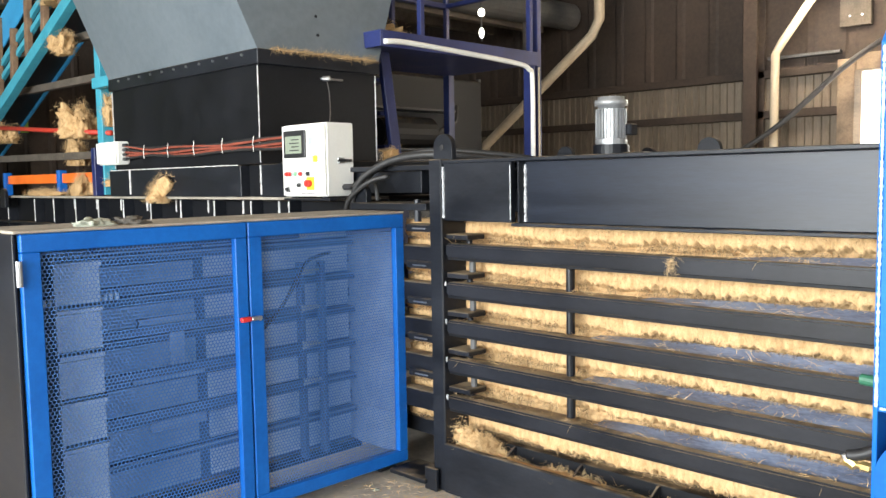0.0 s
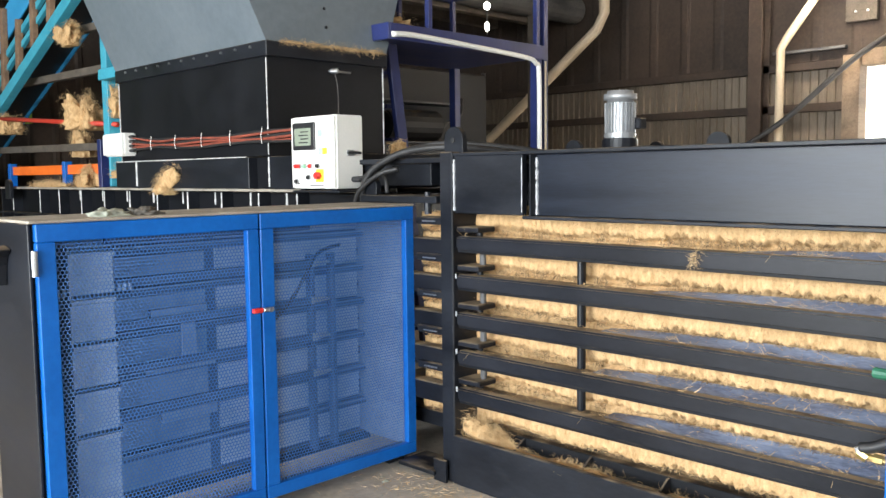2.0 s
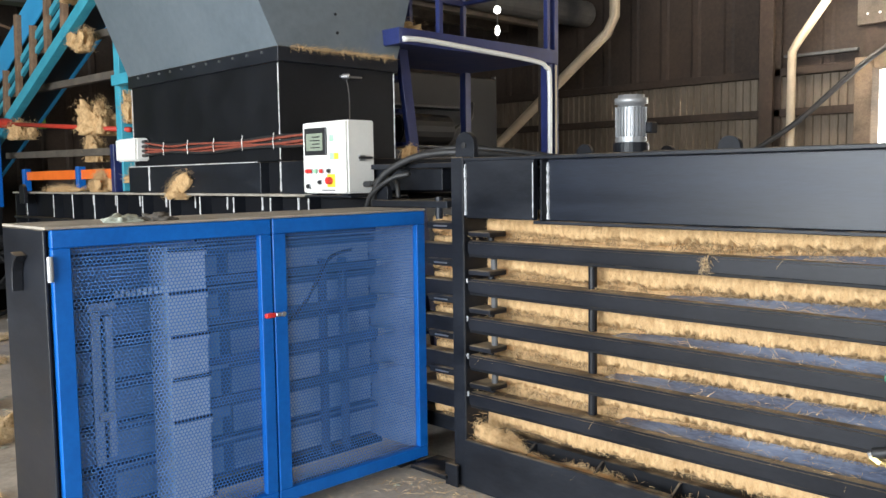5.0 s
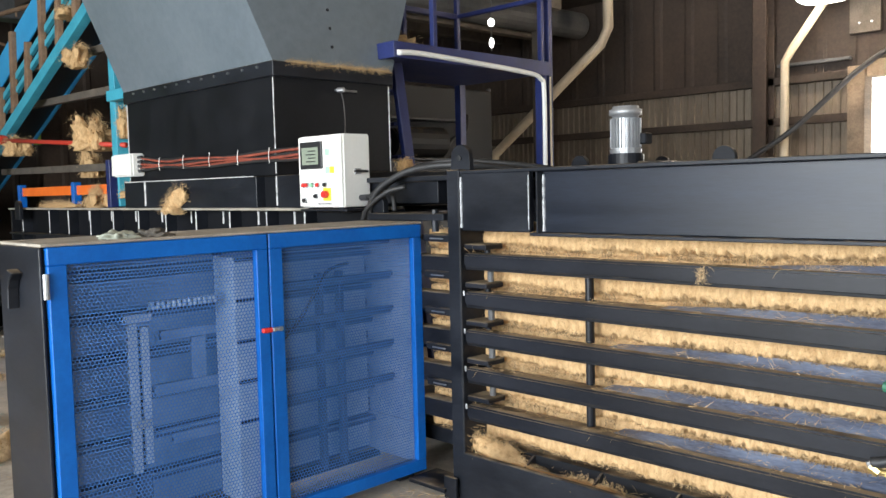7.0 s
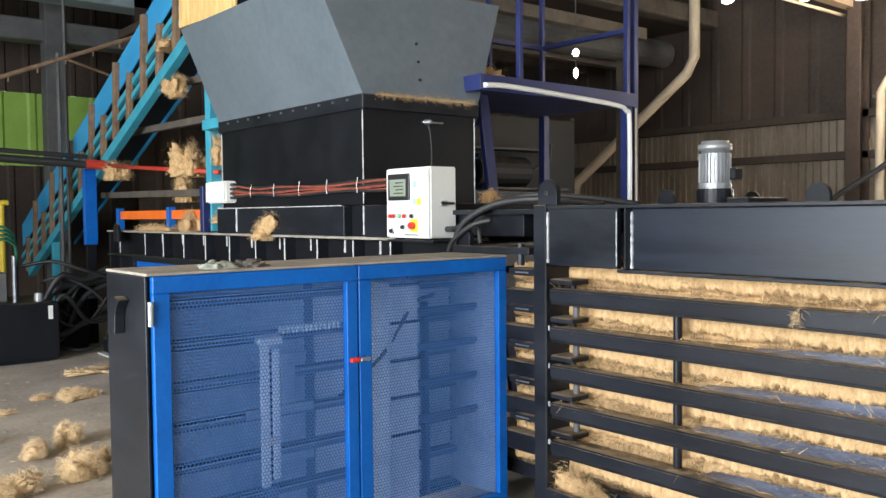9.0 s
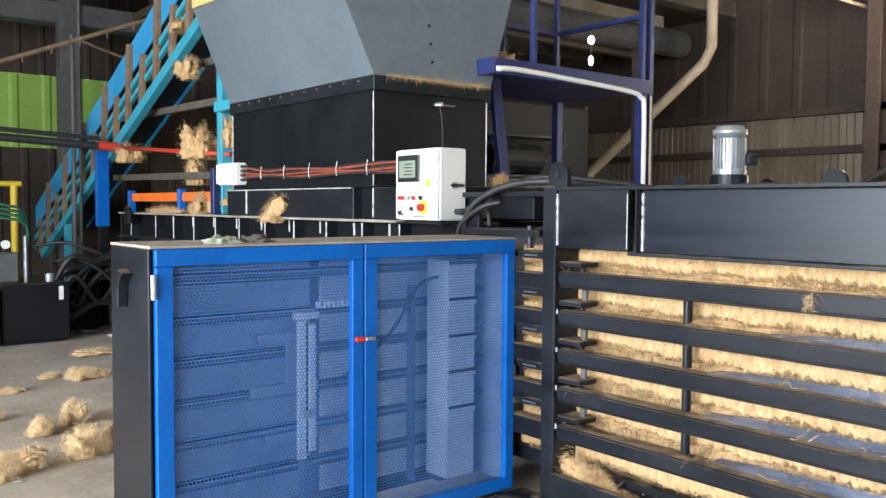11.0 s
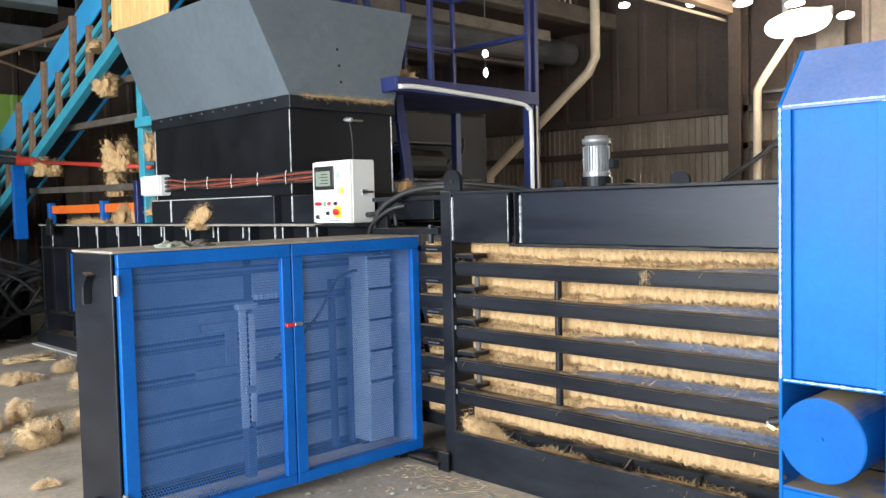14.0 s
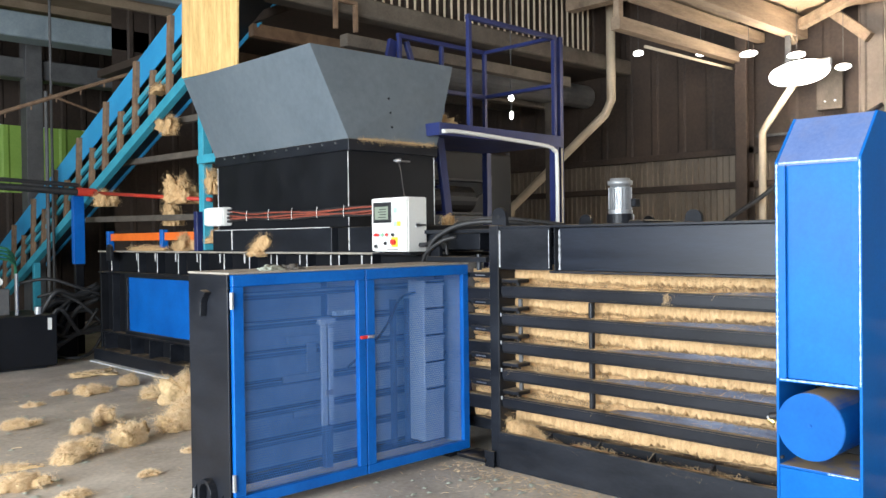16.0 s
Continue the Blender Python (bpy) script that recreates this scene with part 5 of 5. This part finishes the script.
def build_conveyor():
    co = thing("incline_conveyor", (3.9, 11.0, 0), "blue and turquoise inclined feed conveyor behind the hopper", "conveyor")
    x0, x1 = 3.6, 4.45
    sl = (4.604 - 2.939) / (8.958 - 12.941)

    def z_at(y, off):
        return 4.604 + sl * (y - 8.958) + off
    for x in (x0, x1):
        part("side_board", plate([(16.2, z_at(16.2, -0.38)), (16.2, z_at(16.2, 0)), (7.9, z_at(7.9, 0)), (7.9, z_at(7.9, -0.38))], "x", x, x + 0.02, 0.003), BELTBLUE, co)
        for off, w in ((-0.56, 0.07), (-0.72, 0.06)) if x == x0 else ():
            part("stringer", beam((x, 16.2, z_at(16.2, off)), (x, 8.2, z_at(8.2, off)), 0.05, w), TURQ, co, "dusty turquoise stringer")
        if x == x0:
            part("chord", beam((x - 0.02, 15.6, z_at(15.6, -1.05)), (x - 0.02, 8.5, z_at(8.5, -1.05)), 0.10, 0.13), TURQ, co)
        for k in range(15 if x == x0 else 0):
            y = 8.7 + 0.5 * k
            part("upright", beam((x - 0.03, y + 0.05, z_at(y, -1.0)), (x - 0.03, y - 0.02, z_at(y, -0.02 if k % 2 else -0.42)), 0.06, 0.10, up=(0, 1, 0)), RUST, co, "rusty upright")
        part("leg", box(x - 0.05, x + 0.07, 8.38, 8.5, 1.54, 3.6, 0.004), TURQ, co)
        if x == x0:
            part("leg", beam((x, 14.2, z_at(14.2, -1.05)), (x, 14.2, 0), 0.1, 0.1, up=(0, 1, 0)), TURQ, co)
    part("bracket", box(3.46, 3.56, 7.74, 8.37, 2.56, 2.66, 0.004), TURQ, co)
    part("belt", plate([(16.2, z_at(16.2, -0.32)), (16.2, z_at(16.2, -0.30)), (7.9, z_at(7.9, -0.30)), (7.9, z_at(7.9, -0.32))], "x", x0 + 0.02, x1, 0), RUBBER, co)
    for y, z in ((9.2, 2.75), (9.4, 3.2), (9.3, 1.95)):
        solo("dusty_beam", beam((3.8, y - 0.6, z), (3.8, 12.5, z + 0.05), 0.07, 0.08), DUSTYBEAM, "fibre-dusted horizontal beam under the conveyor", "beam", "dusty beams", "structure")
    for at, s, sd in (((3.6, 11.3, 2.16), (0.14, 0.24, 0.26), 51), ((3.6, 9.3, 3.0), (0.14, 0.2, 0.28), 52), ((3.62, 9.05, 2.12), (0.18, 0.24, 0.42), 53), ((3.95, 9.95, 1.86), (0.15, 0.24, 0.36), 54),
                      ((3.6, 9.5, 3.55), (0.12, 0.28, 0.16), 55), ((3.6, 8.25, 2.2), (0.1, 0.14, 0.34), 57), ((3.62, 8.2, 1.62), (0.12, 0.16, 0.16), 58)):
        fibre_heap("fibre_clump", at, s, 220, sd, "brown fibre clump hanging on the conveyor frame", "fibre clumps", 0.0016)
    # guard rail with orange bar above the body
    og = thing("orange_guard", (3.5, 9.7, 1.53), "orange guard bar on blue posts above the body", "guard rail")
    part("bar", box(3.50, 3.54, 8.5, 10.95, 1.665, 1.765, 0.004), ORANGE, og)
    for y in (8.45, 9.35, 10.98):
        part("post", box(3.47, 3.55, y - 0.04, y + 0.04, 1.533, 1.80 if y > 8.6 else 2.0, 0.004), NAVY if y < 9 else BLUE, og)
    # pipes and cables
    solo("red_pipe", cyl((3.6, 8.3, 2.14), (3.5, 11.6, 2.37), 0.025, 8), REDPAINT, "thin red pipe behind the press", "pipe", smooth=True)
    b = cyl((3.3, 11.55, 2.37), (0.2, 11.6, 2.53), 0.05, 10)
    cyl((3.3, 11.55, 2.47), (0.2, 11.6, 2.62), 0.03, 8, b)
    solo("black_pipe", b, RUBBER, "pair of black pipes running to the power unit", "pipe")
    solo("red_coupling", cyl((3.55, 11.55, 2.37), (3.28, 11.55, 2.38), 0.06, 12), REDPAINT, "red pipe coupling on the black pipes", "coupling")


def build_left_end():
    hp = thing("power_unit", (1.9, 11.4, 0), "black hydraulic power unit tank with pipes on top", "hydraulic unit")
    part("tank", box(1.98, 2.72, 10.85, 12.0, 0.03, 0.70, 0.01), BLACKMATT, hp)
    part("tank", box(0.2, 1.96, 10.8, 12.0, 0.03, 0.66, 0.01), BLACKMATT, hp)
    part("foot", box(0.3, 2.6, 10.9, 11.9, 0.0, 0.03, 0), BLACK, hp)
    part("label", box(2.60, 2.65, 10.842, 10.849, 0.50, 0.66, 0), WHITE, hp, "white label")
    part("filler_cap", cyl((2.55, 11.05, 0.70), (2.55, 11.05, 0.80), 0.05, 14, bevel=0.008), ALU, hp)
    part("pipe", cyl((2.30, 11.1, 0.70), (2.30, 11.1, 1.25), 0.025, 10), STEEL, hp)
    for i in range(4):
        part("pipe", tube(arc([(0.4, 11.3, 1.45 + 0.05 * i), (1.4, 11.35, 1.45 + 0.05 * i), (2.3, 11.4 + 0.02 * i, 1.43 + 0.05 * i), (2.45, 11.6, 1.1)], 4), 0.018, 6), PIPEGREEN, hp, "green pipe", True)
    for x, m in ((0.6, BLACK), (1.15, GREYSTEEL), (1.65, BLACK)):
        part("pump", cyl((x, 11.3, 0.68), (x, 11.3, 1.2), 0.15, 18, bevel=0.02), m, hp)
    part("valve", box(2.0, 2.25, 11.2, 11.45, 0.70, 1.05, 0.015), GREYSTEEL, hp)
    part("valve", box(1.3, 1.5, 10.95, 11.1, 0.66, 0.78, 0.01), ALU, hp)
    part("gauge", cyl((2.1, 11.18, 1.15), (2.1, 11.14, 1.15), 0.05, 16), WHITE, hp)
    part("stay", cyl((2.1, 11.3, 1.05), (2.1, 11.2, 1.15), 0.012, 6), STEEL, hp)
    for i, pts in enumerate(([(2.7, 11.3, 0.5), (2.95, 11.2, 0.35), (3.2, 11.25, 0.4), (3.45, 11.3, 0.7)], [(2.7, 11.5, 0.9), (2.9, 11.35, 0.95), (3.2, 11.3, 0.8), (3.5, 11.3, 0.5)], [(2.5, 11.6, 1.1), (2.8, 11.4, 1.15), (3.1, 11.3, 1.05), (3.5, 11.3, 0.9)], [(2.7, 11.4, 0.15), (3.0, 11.1, 0.06), (3.3, 11.2, 0.1), (3.5, 11.3, 0.3)])):
        solo("power_hose", tube(arc(pts, 6), 0.022, 8), RUBBER, "thick black hose between power unit and press", "hose", "power hoses", smooth=True)
    bp = thing("blue_post", (3.46, 12.0, 0), "short blue steel post on a black stand", "post", "", "structure")
    part("post", box(3.38, 3.54, 11.95, 12.05, 1.33, 2.34, 0.005), BLUE, bp)
    part("stand", box(3.40, 3.52, 11.96, 12.04, 0, 1.329, 0.005), BLACKMATT, bp)
    rng = random.Random(5)
    for k in range(9):
        za, zb, dy = rng.uniform(0.15, 0.65), rng.uniform(0.3, 1.1), rng.uniform(0, 0.6)
        pts = [(2.66, 11.15 + dy, za), (2.85, 11.1 + dy * 0.8, za + rng.uniform(-0.1, 0.35)), (3.15, 11.2 + dy * 0.6, (za + zb) / 2 + rng.uniform(-0.1, 0.25)), (3.5, 11.3 + dy * 0.3, zb)]
        solo("power_hose", tube(arc(pts, 6), rng.uniform(0.022, 0.045), 8), RUBBER, "thick black hose between power unit and press", "hose", "power hoses", smooth=True)
    solo("valve_manifold", box(2.95, 3.3, 11.62, 11.9, 0.0, 0.9, 0.03), BLACKMATT, "black valve manifold behind the hoses", "valve")
    solo("grey_column", box(3.72, 4.0, 14.9, 15.2, 0, 5.6, 0.006), GREYSTEEL, "grey steel building column", "column", "building columns", "structure")
    solo("grey_column", box(-2.0, -1.7, 14.9, 15.2, 0, 5.6, 0.006), GREYSTEEL, "grey steel building column", "column", "building columns", "structure")
    solo("thin_pipe", cyl((3.35, 12.9, 0), (3.35, 12.9, 4.0), 0.03, 8), GREYSTEEL, "thin upright grey pipe", "pipe", "", "structure")
    solo("thin_pipe", cyl((3.5, 13.1, 0), (3.5, 13.1, 5.6), 0.022, 8), GREYSTEEL, "thin upright grey pipe", "pipe", "", "structure")
    hr = thing("cable_tray", (3.0, 12.4, 3.6), "slanting dusty pipe hung with hooks", "pipe")
    part("rail", cyl((1.2, 12.4, 2.98), (4.4, 12.2, 4.3), 0.03, 8), RUST, hr)
    for k in range(8):
        t = 0.1 + 0.11 * k
        p = Vector((1.2, 12.4, 2.98)).lerp(Vector((4.4, 12.2, 4.3)), t)
        part("hook", cyl(p, p + Vector((0, 0, -0.09)), 0.012, 6), RUST, hr)
    part("tie", cyl((3.4, 12.9, 3.95), (4.6, 12.9, 3.6), 0.02, 6), RUST, hr)
    # pale ducts and deck under the roof at the far end
    solo("roof_duct", box(-6.0, 8.0, 13.6, 14.1, 4.95, 5.35, 0.02), DUCT, "pale blue-grey duct under the roof", "duct", "roof ducts", "structure")
    solo("roof_duct", box(-6.0, 8.0, 15.0, 15.4, 4.55, 4.9, 0.02), GREYSTEEL, "grey beam box under the roof", "duct", "roof ducts", "structure")
    solo("roof_duct", box(-6.0, 8.0, 10.9, 11.15, 5.15, 5.45, 0.02), DUCT, "pale blue-grey duct under the roof", "duct", "roof ducts", "structure")
    yr = thing("yellow_rail", (2.2, 14.0, 0), "yellow guard rail before the green wall", "guard rail")
    for x in (0.6, 1.7, 2.8):
        part("post", cyl((x, 14.0, 0), (x, 14.0, 1.9), 0.05, 10), YELLOW, yr)
    part("rail", cyl((0.5, 14.0, 1.92), (2.9, 14.0, 1.92), 0.04, 10), YELLOW, yr)


def build_floor_fibre():
    for i, (x, y, sx, sy, sz) in enumerate(((0.98, 5.75, 0.27, 0.16, 0.17), (1.55, 5.92, 0.23, 0.19, 0.21), (2.07, 6.12, 0.3, 0.24, 0.19), (1.40, 6.62, 0.16, 0.14, 0.16), (1.66, 6.85, 0.14, 0.13, 0.21),
                                            (2.22, 8.45, 0.22, 0.16, 0.13), (1.95, 8.65, 0.13, 0.1, 0.05), (2.75, 8.7, 0.15, 0.14, 0.16), (2.62, 7.75, 0.32, 0.28, 0.14), (2.62, 7.1, 0.32, 0.36, 0.44),
                                            (2.32, 6.5, 0.27, 0.25, 0.26), (1.07, 7.25, 0.22, 0.11, 0.09), (0.45, 5.22, 0.22, 0.13, 0.13), (0.5, 5.78, 0.34, 0.1, 0.05), (1.5, 8.2, 0.14, 0.1, 0.04),
                                            (2.75, 9.8, 0.4, 0.3, 0.06), (0.62, 4.75, 0.15, 0.09, 0.06), (1.2, 4.9, 0.1, 0.07, 0.04), (1.72, 5.3, 0.11, 0.06, 0.03))):
        fibre_heap("fibre_heap", (x, y, 0), (sx * 0.70, sy * 0.72, sz * 0.82), 1100 if sz > 0.08 else 400, 60 + i, "golden fibre heap lying on the floor", "fibre heaps", 0.0010)
    fibre_heap("fibre_clump", (3.365, 6.86, 1.475), (0.12, 0.27, 0.19), 420, 81, "golden rounded fibre clump leaning on the body rail", "fibre clumps", 0.0012,
               (((-0.25, -0.55, 0.6), 0.34), ((-0.25, -0.2, 0.65), 0.32), ((-0.3, 0.15, 0.35), 0.27), ((-0.3, 0.42, 0.05), 0.23), ((-0.3, 0.58, -0.1), 0.18)))
    fibre_heap("fibre_clump", (3.48, 8.75, 1.532), (0.10, 0.26, 0.25), 420, 82, "golden fibre clump lying on the body rail", "fibre clumps", 0.0012)
    fibre_heap("fibre_clump", (3.46, 9.7, 1.532), (0.1, 0.55, 0.07), 300, 83, "low golden fibre drift lying on the body rail", "fibre clumps")
    fibre_heap("fibre_clump", (4.15, 4.85, 1.766), (0.055, 0.075, 0.12), 160, 84, "brown fibre tuft standing on the black tier", "fibre clumps")
    # scattered dust, strands and pale scraps on the floor
    rng = np.random.default_rng(12)
    n = 5000
    xx, yy = rng.uniform(-1.5, 3.1, n), rng.uniform(0.2, 10.0, n)
    near = rng.random(n) < 0.35
    yy = np.where(near, rng.uniform(0.9, 3.6, n), yy)
    xx = np.where(near, 3.0 - np.abs(rng.normal(0, 0.22, n)), xx)
    v, f = strand_data(np.stack([xx, yy, np.full(n, 0.004)], -1), rng, 0.07, 0.0014, np.stack([rng.normal(0, 1, n), rng.normal(0, 1, n), np.full(n, 0.1)], -1), 0.3)
    v = [(a, b, min(max(c, 0.001), 0.012)) for a, b, c in v]
    tagged(new("floor_fibre", raw_mesh("floor_fibre", v, f, STRAND)), "thin golden strands strewn over the floor", "fibre", "", "stuff")
    verts, faces = [], []
    for i in range(420):
        x, y = (rng.uniform(0.6, 3.0), rng.uniform(1.2, 3.6)) if i % 2 else (rng.uniform(-0.5, 3.0), rng.uniform(4.2, 9.0))
        s, a = rng.uniform(0.006, 0.028), rng.uniform(0, 6.28)
        b = len(verts)
        for k in range(5):
            q = s * rng.uniform(0.6, 1.2)
            verts.append((x + q * 1.6 * math.cos(a + k * 1.257), y + q * math.sin(a + k * 1.257), 0.003))
        verts.append((x, y, 0.003 + s * 0.35))
        for k in range(5):
            faces.append((b + k, b + (k + 1) % 5, b + 5))
    tagged(new("floor_scraps", raw_mesh("floor_scraps", verts, faces, RAGCLOTH)), "small pale scraps trodden into the floor", "debris", "", "stuff")
    # rag on the cabinet
    for nm, cx, sx, m, sd, lab in (("rag", 1.46, 0.10, RAGCLOTH, 7, "crumpled pale work glove on the cabinet top"), ("rag", 1.62, 0.10, RAGDARK, 8, "crumpled dark work glove on the cabinet top")):
        own = bmesh.new()
        bmesh.ops.create_icosphere(own, subdivisions=4, radius=1.0)
        for v2 in own.verts:
            d = v2.co.normalized()
            k = 0.75 + 0.5 * noise.noise(d * 2.2 + Vector((sd, 1, 0))) + 0.25 * noise.noise(d * 6)
            v2.co = Vector((cx + d.x * sx * k, 3.72 + d.y * 0.07 * k, 1.466 + max(0, (d.z + 0.15) * 0.034 * k)))
        solo(nm, own, m, lab, "glove", "gloves", smooth=True)


build_hall()
build_chamber()
BALE = build_bale()
build_tower()
build_motor()
build_cabinet()
CARRIAGE_THING = build_carriage()
TROLLEY = build_trolley()
build_body()
build_hopper()
build_panel()
build_wiring()
build_platform()
build_conveyor()
build_left_end()
build_loose_fibre_on_bars()
build_floor_fibre()


def motions():
    # the needle carriage drives in, the trolley follows at half its pace
    x0 = 1.295
    for ob, rows in ((CARRIAGE_THING, ((0, 0), (2.0, 0), (2.6, 0.02), (3.5, 0.096), (4.5, 0.277), (7.0, 0.732), (8.5, 1.02), (11.0, 1.475), (11.6, 1.515), (16.0, 1.515))),
                     (TROLLEY, ((0, 0), (2.0, 0), (2.6, 0.01), (3.5, 0.048), (4.5, 0.138), (7.0, 0.37), (8.5, 0.51), (11.0, 0.735), (11.6, 0.757), (16.0, 0.757)))):
        b = ob.location.copy()
        walk(ob, [(t, pose(b.x + d, b.y, b.z)) for t, d in rows])
    # the bale creeps on at the start and comes to rest
    b = BALE.location.copy()
    walk(BALE, [(t, pose(b.x, b.y + d, b.z)) for t, d in BALE_ROWS])


BALE_ROWS = ((0, 0.046), (0.5, 0.034), (1.0, 0.017), (1.5, 0.001), (2.0, 0.0), (16.0, 0.0))
motions()
